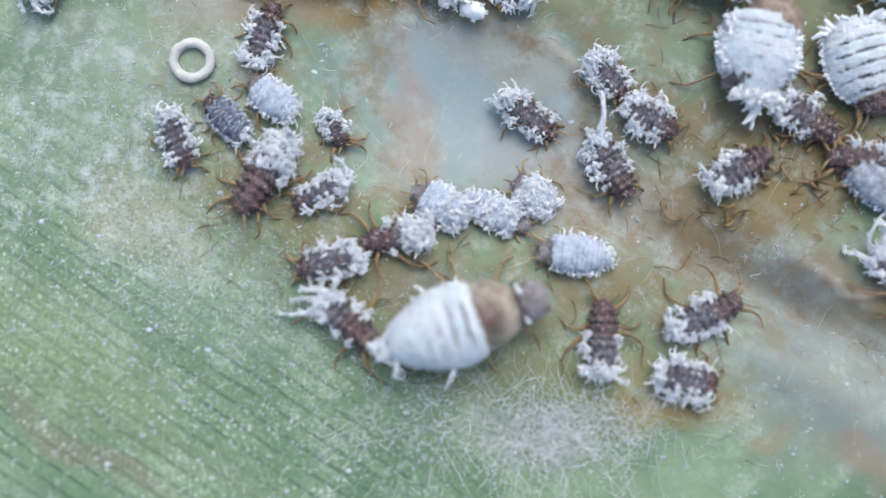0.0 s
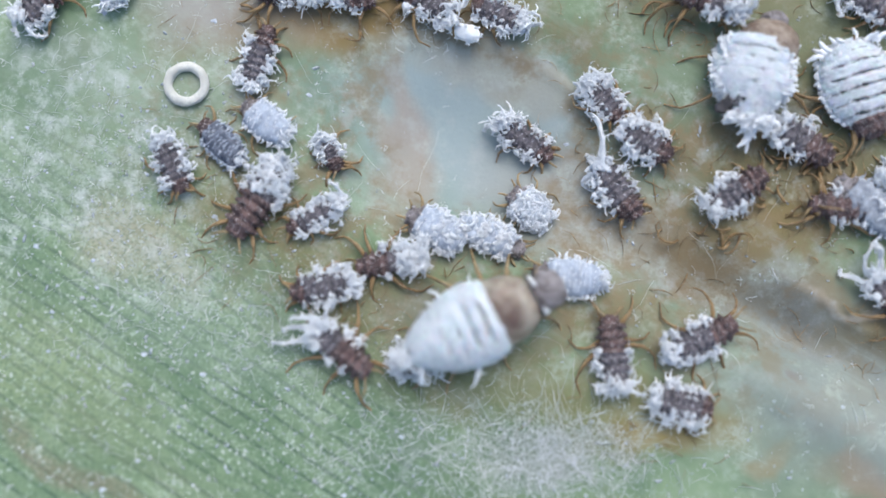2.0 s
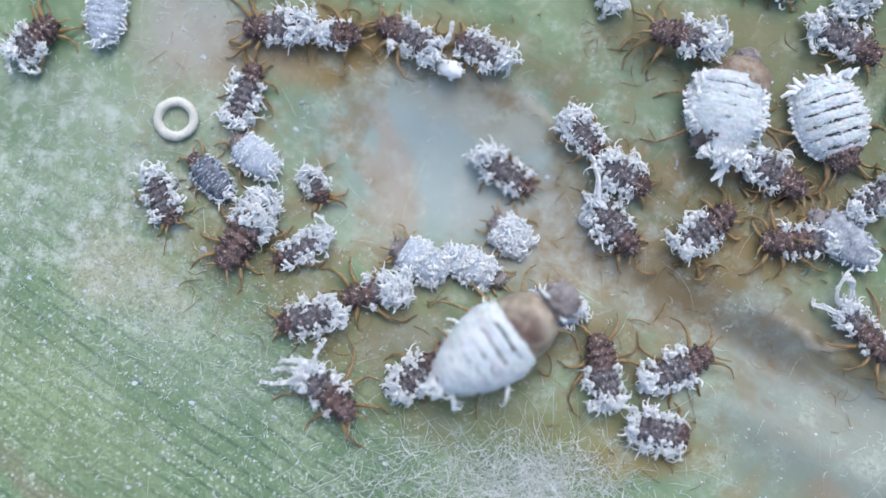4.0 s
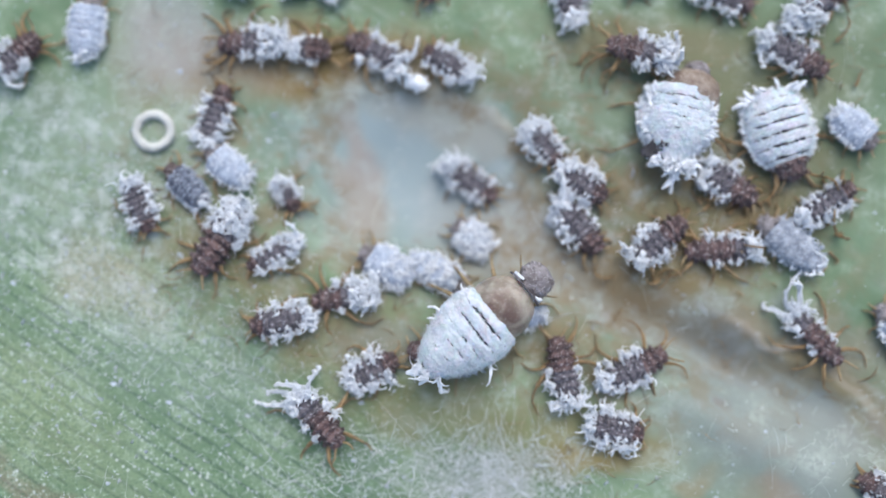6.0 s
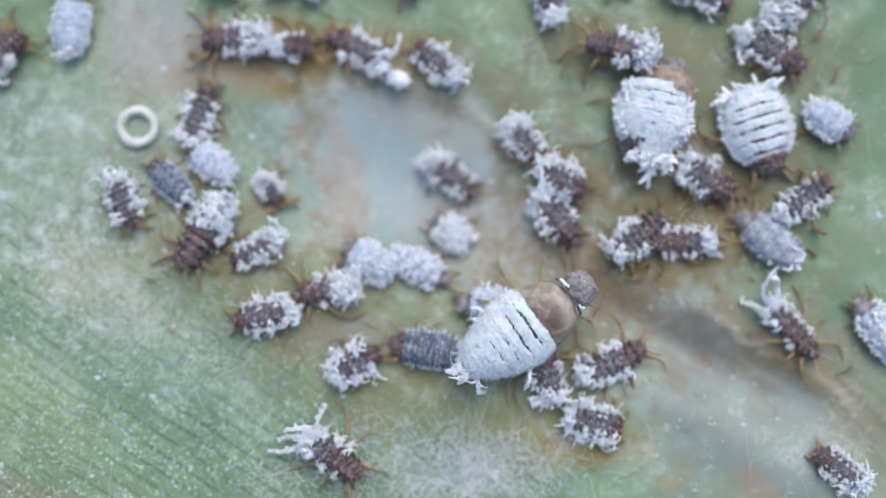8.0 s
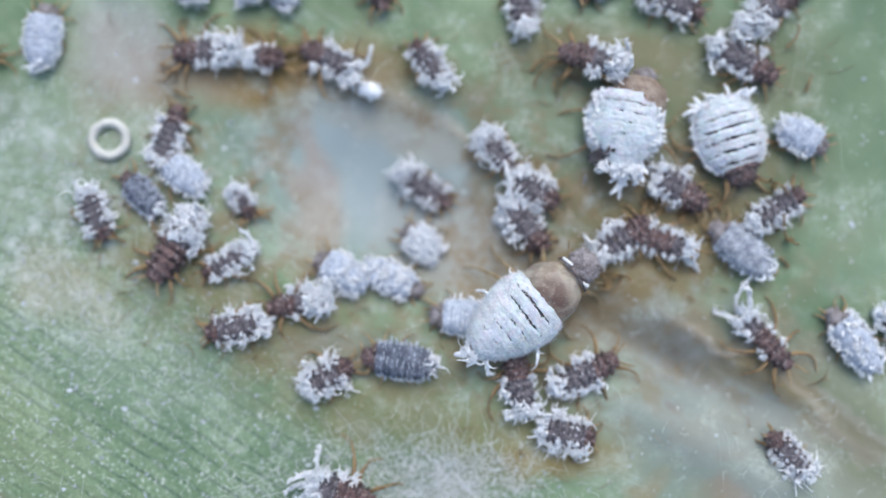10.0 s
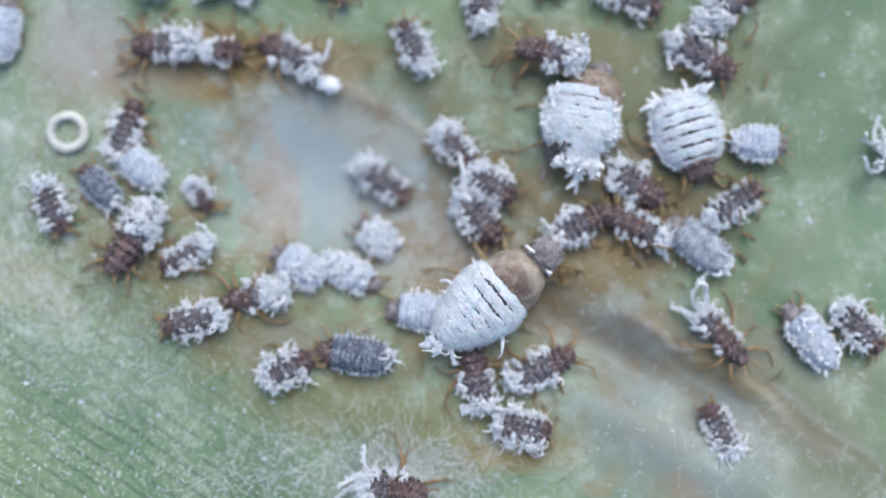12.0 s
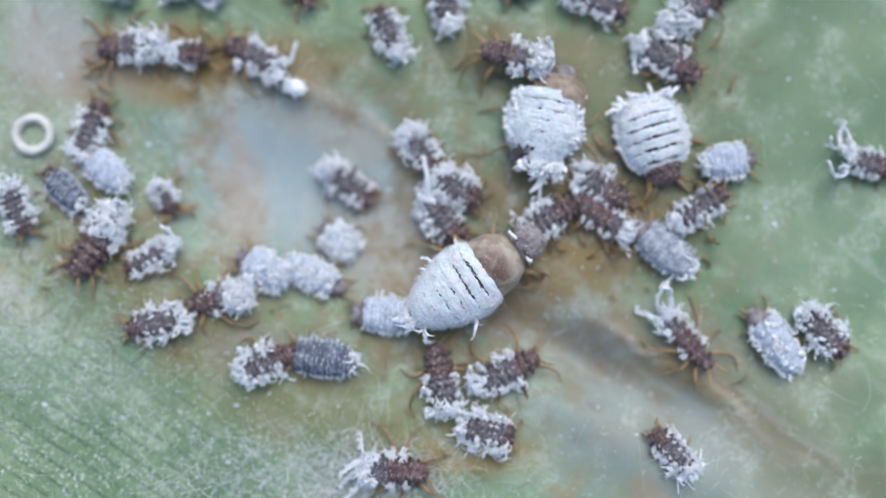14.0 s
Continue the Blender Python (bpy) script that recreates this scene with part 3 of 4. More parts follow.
def dome_form(s, width, kind):
    """Half width of a wax-covered back at s, 0 at the tail to 1 at its front."""
    if kind == "drop":
        return width / 2 * np.clip(0.16 + 0.84 * np.sin(np.clip(s / 0.80, 0, 1) * math.pi / 2) ** 0.72, 0, 1) * (1 - 0.16 * np.clip((s - 0.80) / 0.20, 0, 1) ** 2)
    if kind == "sack":
        return width / 2 * (1 - 0.62 * (1 - np.clip(s / 0.50, 0, 1)) ** 1.4) * (1 - 0.12 * np.clip((s - 0.6) / 0.4, 0, 1) ** 2)
    return width / 2 * (1 - np.abs(2 * s - 1.0) ** 2.6 * 0.78) ** 0.7


def plates(thing, seed, back, front, width, tall, lift, kind, gaps, rough, paint, spread=0.7):
    """The wax back in overlapping bands over a dark body; gaps: how wide each band's seam stands open (mm)."""
    count = len(gaps) + 1
    edge = np.linspace(0, 1, count + 1)
    span = front - back

    def surface(s, a, swell):
        w = dome_form(s, width, kind) * swell
        h = tall * (dome_form(s, width, kind) / (width / 2)) ** 0.8 * swell
        up = np.cos(a)
        return np.stack([back + s * span, w * np.sin(a), lift + h * np.where(up > 0, np.abs(up) ** 0.85, -0.45 * np.abs(up))], -1)

    shape = Shape()
    s, a = np.meshgrid(np.linspace(0.01, 0.995, 30), np.linspace(0, 2 * math.pi, 26, endpoint=False), indexing="ij")
    rows = surface(s, a, 0.955)
    shape.grid(rows)
    shape.cap(rows[0][::-1])
    shape.cap(rows[-1])
    part("body", shape, SEAM, thing, "dark body under the wax")
    reach = np.linspace(-1.95, 1.95, 121)
    for k in range(count):
        shape = Shape()
        u, a = np.meshgrid(np.linspace(0, 1, 15), reach, indexing="ij")
        mid = np.exp(-(a / spread) ** 4)
        def gap(j):
            """How far seam j stands open; narrow seams break up into dashes."""
            if not 0 <= j < count - 1:
                return 0.0 * a
            dash = np.clip(0.5 + 1.6 * np.sin(a * 11 + j * 2.3 + seed) + np.sin(a * 5.3 + j), 0, 1) if gaps[j] < 0.03 else 0.8 + 0.2 * np.sin(a * 9 + j)
            return gaps[j] * mid * dash

        open_back, open_front = gap(k - 1) / span * 0.5, gap(k) / span * 0.5
        wavy = 0.005 * np.sin(a * 7 + seed + k) + 0.0035 * np.sin(a * 19 + k * 2.0) + 0.003 * np.sin(a * 37 + k)
        lo, hi = edge[k] + open_back + (wavy if k else 0) - 0.004, edge[k + 1] - open_front + (wavy if k < count - 1 else 0) + 0.004
        s = np.clip(lo + (hi - lo) * u, 0.0, 1.0)
        dip_back, dip_front = [np.minimum(1.0, gap(j) / 0.04) * 0.03 + 0.010 for j in (k - 1, k)]
        swell = 1.02 - dip_back * np.clip(1 - 3 * u, 0, 1) ** 2 - dip_front * np.clip(3 * u - 2, 0, 1) ** 2
        rows = skin(skin(surface(s, a, swell), 5, rough, seed), 30, 0.010, seed)
        shape.grid(rows, closed=False)
        part("wax_plate", shape, paint, thing, "white waxy back plate")
    rng = np.random.default_rng(900 + int(seed))
    shape = Shape()
    for _ in range(1500):
        at, turn = rng.uniform(0.0, 1.0), rng.uniform(-1.75, 1.75)
        root = surface(np.array(at), np.array(turn), 1.005)
        out = np.array([rng.normal() * 0.9 - 0.3, math.sin(turn) + rng.normal() * 0.6, max(0.15, math.cos(turn)) * 0.6 + rng.normal() * 0.3])
        hair = curl(rng, root, out, rng.uniform(0.02, 0.06), 1.5, 5)
        shape.tube(hair, np.linspace(0.0045, 0.0025, 5), 3)
    tagged(part("wax_nap", shape, WAX, thing, "short white nap of wax threads"), kind="stuff")
    return surface


def queen(x, y, yaw, length, w=1.1, lift=0.4, label=""):
    """The large aphid: white wax back, bare brown front, small grey head."""
    seed = next(SEEDS)
    rng = np.random.default_rng(seed)
    thing = base("large_aphid", x, y, yaw, "large aphid, white waxy striped back, bare brown front, walking")
    tall = w * 0.50
    back, front = -0.5 * length, 0.165 * length
    top = plates(thing, seed, back, front, w, tall, lift, "drop", (0.0, 0.016, 0.020, 0.024, 0.042, 0.055), 0.018, PLATE)
    shape = Shape()
    v, a = np.meshgrid(np.linspace(0.02, math.pi / 1.02, 22), np.linspace(0, 2 * math.pi, 30, endpoint=False), indexing="ij")
    form = np.stack([0.205 * length - 0.25 * length * np.cos(v), w * 0.42 * np.sin(v) ** 0.8 * np.cos(a), lift + 0.08 + w * 0.39 * np.sin(v) ** 0.8 * np.sin(a)], -1)
    form[..., 2] = np.maximum(form[..., 2], lift - 0.12)
    shape.grid(skin(form, 9, 0.012, seed))
    part("thorax", shape, BULB, thing, "bare rounded translucent brown front")
    shape = Shape()
    v, a = np.meshgrid(np.linspace(0.05, math.pi - 0.05, 14), np.linspace(0, 2 * math.pi, 20, endpoint=False), indexing="ij")
    form = np.stack([0.545 * length - 0.11 * length * np.cos(v), 0.225 * np.sin(v) ** 0.7 * np.cos(a), lift + 0.10 + 0.17 * np.sin(v) ** 0.7 * np.sin(a)], -1)
    shape.grid(skin(form, 12, 0.03, seed))
    for _ in range(60):
        i, j = rng.integers(2, 12), rng.integers(0, 12)
        shape.knob(form[i, j], rng.uniform(0.014, 0.03))
    head = part("head", shape, DUSTY, thing, "small dusty grey head")
    shape = Shape()
    for lo, hi in ((-1.5, -0.7), (0.45, 1.3)):
        arc = [(0.465 * length, 0.235 * math.sin(t), lift + 0.10 + 0.19 * math.cos(t)) for t in np.linspace(lo, hi, 7)]
        shape.tube(skin(np.array(arc), 20, 0.03, seed), np.array([0.3, 0.8, 1, 1, 1, 0.8, 0.3]) * 0.026, 6)
    part("collar", shape, WAX, thing, "white wax patches behind the head")
    shape = Shape()
    arc = [(0.442 * length, 0.26 * math.sin(t), lift + 0.10 + 0.215 * math.cos(t)) for t in np.linspace(-1.6, 1.6, 12)]
    shape.tube(np.array(arc), np.full(12, 0.016), 6)
    part("neck_groove", shape, SLATE, thing)
    for s, side, far, thick in ((0.02, 0.3, 0.22, 0.07), (0.03, -0.25, 0.20, 0.06), (0.10, -0.85, 0.50, 0.036), (0.62, -1.0, 0.34, 0.022), (0.55, 1.0, 0.20, 0.026), (0.90, 1.0, 0.12, 0.02), (0.97, -1.0, 0.10, 0.02), (0.45, 1.0, 0.10, 0.02)):
        shape = Shape()
        start = top(np.array(s), np.array(side * 1.35), 1.0)
        finger(shape, rng, start, (-1.0 if s < 0.06 else -0.45, side * (0.5 if s < 0.06 else 1.0), -0.1), far, thick * 0.8, 1.5, 7, 14, 0.03, 0.8, 0.6)
        for _ in range(3):
            finger(shape, rng, start, (-0.7 + rng.uniform(-0.3, 0.3), side + rng.uniform(-0.4, 0.4), 0), far * 0.5, thick * 0.4, 2.2)
        if s < 0.06:
            tuft(shape, rng, start, (-0.8, side, 0.1), 0.17, 12, 0.009, 4.5)
        part("wax_tail", shape, WAX, thing, "curled white wax filament")
    feet = legs(thing, head, rng, length * 0.95, w * 0.7, lift, 1.15, PALE_LEG, 0.022)
    return thing, feet


def ragged(x, y, yaw, length, w=1.0, lift=0.25, label=""):
    """A big aphid under a ragged thick wax coat."""
    seed = next(SEEDS)
    rng = np.random.default_rng(seed)
    thing = base("large_aphid", x, y, yaw, "large aphid under ragged thick white wax with brown front")
    back, front = -0.32 * length, 0.36 * length
    tall = w * 0.40
    top = plates(thing, seed, back, front, w, tall, lift, "sack", (0.0, 0.0, 0.010, 0.014, 0.026, 0.032), 0.022, PLATE)
    shape = Shape()
    v, a = np.meshgrid(np.linspace(0.02, math.pi / 1.02, 20), np.linspace(0, 2 * math.pi, 26, endpoint=False), indexing="ij")
    form = np.stack([0.34 * length - 0.22 * length * np.cos(v), w * 0.40 * np.sin(v) ** 0.8 * np.cos(a) - 0.13, lift + 0.05 + w * 0.30 * np.sin(v) ** 0.8 * np.sin(a)], -1)
    shape.grid(skin(form, 9, 0.02, seed))
    part("thorax", shape, TAN, thing, "bare brown front")
    shape = Shape()
    form = np.stack([0.56 * length - 0.08 * length * np.cos(v), 0.17 * np.sin(v) ** 0.7 * np.cos(a) - 0.16, lift + 0.06 + 0.14 * np.sin(v) ** 0.7 * np.sin(a)], -1)
    shape.grid(skin(form, 12, 0.03, seed))
    head = part("head", shape, DUSTY, thing, "small dusty head")
    shape = Shape()
    v, a = np.meshgrid(np.linspace(0.05, math.pi - 0.05, 10), np.linspace(0, 2 * math.pi, 16, endpoint=False), indexing="ij")
    spot = top(np.array(0.20), np.array(0.55), 1.0)
    form = np.stack([spot[0] + 0.07 * np.cos(v) + 0.10 * np.sin(v) * np.cos(a), spot[1] - 0.22 * np.sin(v) * np.cos(a), spot[2] + 0.055 * np.sin(v) * np.sin(a) - 0.02], -1)
    shape.grid(skin(form - (0, 0, 0.03), 14, 0.10, seed))
    part("bare_patch", shape, SEAM, thing, "dark bare patch in the wax")
    shape = Shape()
    for _ in range(150):
        s, side = rng.uniform(0.0, 1.0), rng.choice((-1, 1))
        start = top(np.array(s), np.array(side * rng.uniform(0.9, 1.5)), 0.99)
        finger(shape, rng, start, (rng.uniform(-0.8, 0.4), side, rng.uniform(-0.1, 0.5)), rng.uniform(0.05, 0.13), rng.uniform(0.016, 0.035), 1.5)
    part("wax_fringe", shape, WAX, thing, "ragged white wax edge")
    for side, far, thick in ((-0.9, 0.30, 0.05), (-0.55, 0.40, 0.05), (-0.3, 0.48, 0.055), (0.0, 0.50, 0.045), (0.2, 0.36, 0.05), (0.7, 0.22, 0.05)):
        shape = Shape()
        finger(shape, rng, (back + 0.10, side * w * 0.30, lift + 0.12), (-1, side * 0.35, 0.1), far, thick, 0.5, 6, 10)
        finger(shape, rng, (back + 0.08, side * w * 0.34, lift + 0.10), (-1, side * 0.6, 0.1), far * 0.7, thick * 0.6, 0.9, 6, 10)
        tuft(shape, rng, (back + 0.04, side * w * 0.30, lift + 0.20), (-1, side * 0.5, 0.2), 0.20, 10, 0.010, 4.0)
        part("wax_tail", shape, WAX, thing, "thick white wax filament")
    legs(thing, head, rng, length * 0.9, w * 0.8, lift, 1.1)
    return thing


def striped(x, y, yaw, length, w=0.9, lift=0.15, label=""):
    """An oval aphid with dark seams and a crown of wax pegs at the tail."""
    seed = next(SEEDS)
    rng = np.random.default_rng(seed)
    thing = base("large_aphid", x, y, yaw, "oval white waxy aphid with dark stripes and tail pegs")
    back, front = -0.44 * length, 0.40 * length
    top = plates(thing, seed, back, front, w, w * 0.36, lift, "oval", (0.020, 0.032, 0.045, 0.050, 0.050, 0.048), 0.008, PLATE, 1.02)
    shape = bodywork(length * 1.08, w * 0.62, w * 0.30, lift, 0.80, 0.995, 9, 0.08, seed)
    head = part("head", shape, BROWN, thing, "brown head below the wax")
    shape = Shape()
    for t in np.linspace(-1.35, 1.35, 9):
        p = (back + 0.14 - 0.06 * math.cos(t), math.sin(t) * w * 0.40, lift + 0.14)
        peg = Shape()
        finger(peg, rng, p, (-math.cos(t), 0.75 * math.sin(t), 0.1), 0.19, 0.030, 0.3, 7, 7, 0.02, 0.8, 0.5)
        part("wax_peg", peg, WAX, thing, "blunt white wax peg")
    for side in (1, -1):
        shape = Shape()
        for s in np.linspace(0.1, 0.97, 16):
            start = top(np.array(s), np.array(side * 1.45), 1.0)
            finger(shape, rng, start, (-0.3, side, 0.1), rng.uniform(0.06, 0.11), 0.03, 0.5)
        part("wax_fringe", shape, WAX, thing, "white wax scallops along the side")
    legs(thing, head, rng, length, w * 0.8, lift, 0.95, None, 0.026)
    return thing


# ---- the leaf ----
def leaf():
    def steps(lo, hi, fine, far):
        inner = np.arange(lo, hi, fine)
        out = np.array([0.3, 0.8, 1.6, 3, 5, 8, 13, 20, 30])
        return np.concatenate([(lo - out * far)[::-1], inner, hi + out * far])
    gx, gy = steps(-6.0, 9.2, 0.045, 2.5), steps(-4.6, 4.8, 0.045, 1.0)
    x, y = np.meshgrid(gx, gy)
    shape = Shape()
    shape.grid(np.stack([x, y, relief(x, y) + ribs(x, y)], -1), closed=False)
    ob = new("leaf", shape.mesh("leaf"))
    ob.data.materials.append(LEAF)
    thick = ob.modifiers.new("thickness", "SOLIDIFY")
    thick.thickness, thick.offset = 0.25 * MM, -1.0
    return tagged(ob, "pale green leaf blade with fine parallel veins and stains", "leaf", kind="structure")


leaf()


def settled(x, y, up=0.0):
    return (x, y, height(x, y) + up)


def wax_ring(x, y):
    """A loop of cream wax lying on the leaf."""
    rng = np.random.default_rng(77)
    shape = Shape()
    a = np.linspace(0, 2 * math.pi, 48, endpoint=False)
    c = np.linspace(0, 2 * math.pi, 14, endpoint=False)
    rows = np.array([[((0.220 + 0.054 * math.cos(v)) * math.cos(u), (0.213 + 0.058 * math.cos(v)) * math.sin(u), 0.06 + 0.062 * math.sin(v)) for v in c] for u in a])
    rows = skin(rows, 9, 0.014, 3.0)
    rows = np.concatenate([rows, rows[:1]])
    shape.grid(rows)
    ob = new("wax_ring", shape.mesh("wax_ring"))
    ob.data.materials.append(CREAM)
    ob.matrix_basis = pose(x * MM, y * MM, height(x, y) * MM)
    tagged(ob, "cream-white closed wax ring lying on the leaf", "wax ring")


wax_ring(-3.09, 1.84)


def scatter(name, label, paint, build, count, seed):
    rng = np.random.default_rng(seed)
    shape = Shape()
    for _ in range(count):
        build(shape, rng)
    ob = new(name, shape.mesh(name))
    ob.data.materials.append(paint)
    return tagged(ob, label, "wax debris", kind="stuff")


def anywhere(rng):
    """More crumbs lie on the open blade than in the hollow."""
    while True:
        x, y = rng.uniform(-5.6, 8.8), rng.uniform(-4.2, 4.4)
        thick = 0.10 + 0.9 * float(hollow(x, y, -2.8, -1.2, 2.3, 1.6, -33)) + 0.9 * float(hollow(x, y, 0.9, -2.6, 2.0, 0.5, 0)) + 0.4 * float(hollow(x, y, -3.3, 1.6, 1.5, 1.2, 0))
        thick *= 1 - float(hollow(x, y, 0.4, 1.3, 1.5, 1.1, -20))
        if rng.random() < thick:
            return x, y


def crumb(shape, rng):
    x, y = anywhere(rng)
    r = min(0.0038 * math.exp(rng.normal() * 0.7), 0.016)
    v, a = np.meshgrid(np.linspace(0.1, math.pi - 0.1, 4), np.linspace(0, 2 * math.pi, 6, endpoint=False), indexing="ij")
    form = np.stack([np.sin(v) * np.cos(a), np.sin(v) * np.sin(a), 0.45 * np.cos(v)], -1) * r * (0.3 + 1.6 * rng.random((4, 6, 1)))
    turn, far = rng.uniform(0, math.pi), rng.uniform(0.9, 2.6)
    form[..., 0], form[..., 1] = form[..., 0] * far * math.cos(turn) - form[..., 1] * math.sin(turn), form[..., 0] * far * math.sin(turn) + form[..., 1] * math.cos(turn)
    shape.grid(form + np.array(settled(x, y, r * 0.2)))


def flake(shape, rng):
    """A fuzzy scrap: a few curled threads in a knot."""
    x, y = anywhere(rng)
    for _ in range(rng.integers(3, 8)):
        fibre(shape, rng, (x + rng.normal() * 0.025, y + rng.normal() * 0.025), rng.uniform(0.02, 0.07), 0.0042, 0.012)


def fibre(shape, rng, at=None, far=None, thick=0.0022, up=0.03, wander=1.1):
    x, y = at or anywhere(rng)
    a, bend = rng.uniform(0, 2 * math.pi), rng.normal() * wander
    far = far or rng.uniform(0.10, 0.45)
    pts, n = [], 7
    rise = rng.uniform(0.003, up)
    for k in range(n):
        pts.append(settled(x, y, 0.003 + rise * math.sin(math.pi * k / (n - 1))))
        x, y, a = x + math.cos(a) * far / n, y + math.sin(a) * far / n, a + bend / n + rng.normal() * 0.18
    shape.tube(pts, thick * rng.uniform(0.6, 1.4) * np.sin(np.linspace(0.35, math.pi - 0.35, n)) * (0.6 + 0.8 * rng.random(n)), 3)


def gossamer(shape, rng):
    """A long taut thread, thin as spider silk."""
    x, y = anywhere(rng)
    fibre(shape, rng, (x, y), rng.uniform(0.4, 1.1), 0.0014, 0.03, 0.15)


def scab(shape, rng):
    """A thin ragged scrap of dried wax film, flat on the leaf."""
    x, y = anywhere(rng)
    r = 0.013 * math.exp(rng.normal() * 0.5)
    a = np.linspace(0, 2 * math.pi, 9, endpoint=False)
    rim = r * (0.55 + 0.9 * rng.random(9))
    rows = [[settled(x + k * q * math.cos(b), y + k * q * math.sin(b) * 0.8, h) for b, q in zip(a, rim)] for k, h in ((1.0, 0.0005), (0.85, 0.004), (0.3, 0.006))]
    shape.grid(np.array(rows))
    shape.cap(rows[-1])


def web_fibre(shape, rng):
    """Mostly a mat of short curled threads, with a few long taut ones."""
    cx, cy, sx, sy = ((1.2, -2.58, 0.46, 0.20), (-0.2, -2.6, 0.6, 0.28), (2.0, -2.6, 0.45, 0.25), (0.6, -2.3, 0.8, 0.2))[rng.choice(4, p=(0.58, 0.14, 0.14, 0.14))]
    at = (cx + rng.normal() * sx, cy + rng.normal() * sy)
    if rng.random() < 0.28:
        fibre(shape, rng, at, rng.uniform(0.4, 1.2), 0.0022, 0.06, 0.25)
    else:
        fibre(shape, rng, at, rng.uniform(0.07, 0.45), 0.0017 * math.exp(abs(rng.normal()) * 0.5), 0.07, 0.8)


def fluff_fibre(shape, rng):
    cx, cy, s = ((-3.0, 3.3, 0.5), (-4.6, 1.0, 0.55), (-4.2, 0.2, 0.45), (-2.9, -0.7, 0.4), (-2.0, -1.1, 0.35), (-4.7, 2.3, 0.5), (-1.9, -0.6, 0.2), (-0.2, 2.6, 0.3), (6.6, -2.6, 0.7), (5.6, -2.2, 0.5))[rng.integers(10)]
    fibre(shape, rng, (cx + rng.normal() * s, cy + rng.normal() * s * 0.6), rng.uniform(0.05, 0.22), 0.0024, 0.02, 2.0)


scatter("wax_crumbs", "tiny white wax crumbs strewn over the leaf", POWDER[0], crumb, 4600, 5)
scatter("wax_flakes", "small fuzzy white wax scraps strewn over the leaf", FIBRE, flake, 520, 15)
scatter("wax_fibres", "fine pale wax fibres strewn over the leaf", FIBRE, fibre, 260, 6)
scatter("wax_gossamer", "long thin silky wax threads across the leaf", FIBRE, gossamer, 200, 16)
scatter("wax_scabs", "flat ragged scraps of dried white wax film", POWDER[0], scab, 420, 17)
scatter("wax_web", "tangled web of fine white wax fibres", FIBRE, web_fibre, 1300, 7)
scatter("wax_fluff", "patches of short white wax fluff on the leaf", FIBRE, fluff_fibre, 600, 8)

def husk_fibre(shape, rng):
    cx, cy, sx, sy = ((3.2, 0.2, 0.9, 0.35), (4.6, 0.5, 0.5, 0.5), (-1.2, 3.0, 1.0, 0.25), (-2.3, 0.2, 0.7, 0.5), (-0.4, -0.8, 0.9, 0.3), (2.4, -1.6, 0.7, 0.5), (5.0, -1.3, 0.5, 0.3), (2.2, 0.8, 0.5, 0.5), (3.0, 2.7, 0.6, 0.3), (5.2, 2.8, 0.5, 0.4), (4.3, 1.1, 0.6, 0.4), (1.6, 2.9, 0.9, 0.3))[rng.integers(12)]
    fibre(shape, rng, (cx + rng.normal() * sx, cy + rng.normal() * sy), rng.uniform(0.10, 0.42), 0.0032 * math.exp(abs(rng.normal()) * 0.5), 0.10, 1.6)


def shed_leg(shape, rng):
    cx, cy, sx, sy = ((4.1, 0.55, 0.5, 0.3), (3.3, 0.25, 0.4, 0.2), (-1.2, 2.9, 0.8, 0.2), (5.1, 1.0, 0.4, 0.4), (3.1, 2.7, 0.4, 0.2), (5.3, 2.9, 0.4, 0.3))[rng.integers(6)]
    x, y = cx + rng.normal() * sx, cy + rng.normal() * sy
    path = curl(rng, settled(x, y, 0.05), (rng.normal(), rng.normal(), 0.3), rng.uniform(0.25, 0.5), 2.2, 9)
    path[:, 2] = np.maximum(path[:, 2], height(x, y) + 0.02)
    shape.tube(path, np.linspace(0.022, 0.010, 9), 6)


scatter("shed_legs", "curled amber cast legs among the aphids", AMBER, shed_leg, 64, 19)
scatter("shed_skins", "brown shreds of shed skins and legs among the aphids", AMBER, husk_fibre, 520, 9)


# ---- the colony: x, y in mm, heading in degrees, length in mm ----
bug_main, queen_legs = queen(0.082, -1.328, 17.9, 1.700, w=0.95, lift=0.42)
bug_ragged = ragged(3.640, 1.800, 80.0, 1.42, w=0.93, lift=0.16)
striped(4.915, 1.795, -73.2, 1.25, w=0.85, lift=0.10)
bug_walker = nymph(-1.145, -1.314, -42.2, 0.920, w=0.42, lift=0.16, tails=4, reach=1.25, bare=0.6, wool=0.5, fringe=0.7, long=0.3)
bug_s = nymph(1.812, -1.460, 87.2, 0.950, w=0.42, tails=3, bare=0.5, reach=1.1)
bug_t3 = nymph(1.971, 0.541, -61.8, 0.850, w=0.45, tails=3, bare=0.35, strand=1.0)
bug_b_w = nymph(4.920, 0.636, 174.5, 0.950, w=0.38, tails=2, bare=0.75, reach=1.1)
bug_r1 = nymph(3.473, 0.519, 29.6, 0.880, w=0.42, tails=2, bare=0.45)
bug_h = nymph(-0.250, -1.430, 16.0, 0.740, w=0.4, tails=0, bare=0.3, fringe=1.3)
bug_v3 = nymph(5.873, -3.372, 153.5, 0.780, w=0.36, tails=0, bare=0.3, reach=0.7)
bug_g_r = powder(6.371, 1.982, -42.5, 0.720, w=0.44, tone=1)
bug_topn = nymph(-2.217, 2.177, 71.0, 0.875, reach=1.0, w=0.36, tails=2, bare=0.35, long=0)
powder(-2.116, 1.374, 140.4, 0.718, w=0.42, tone=1)
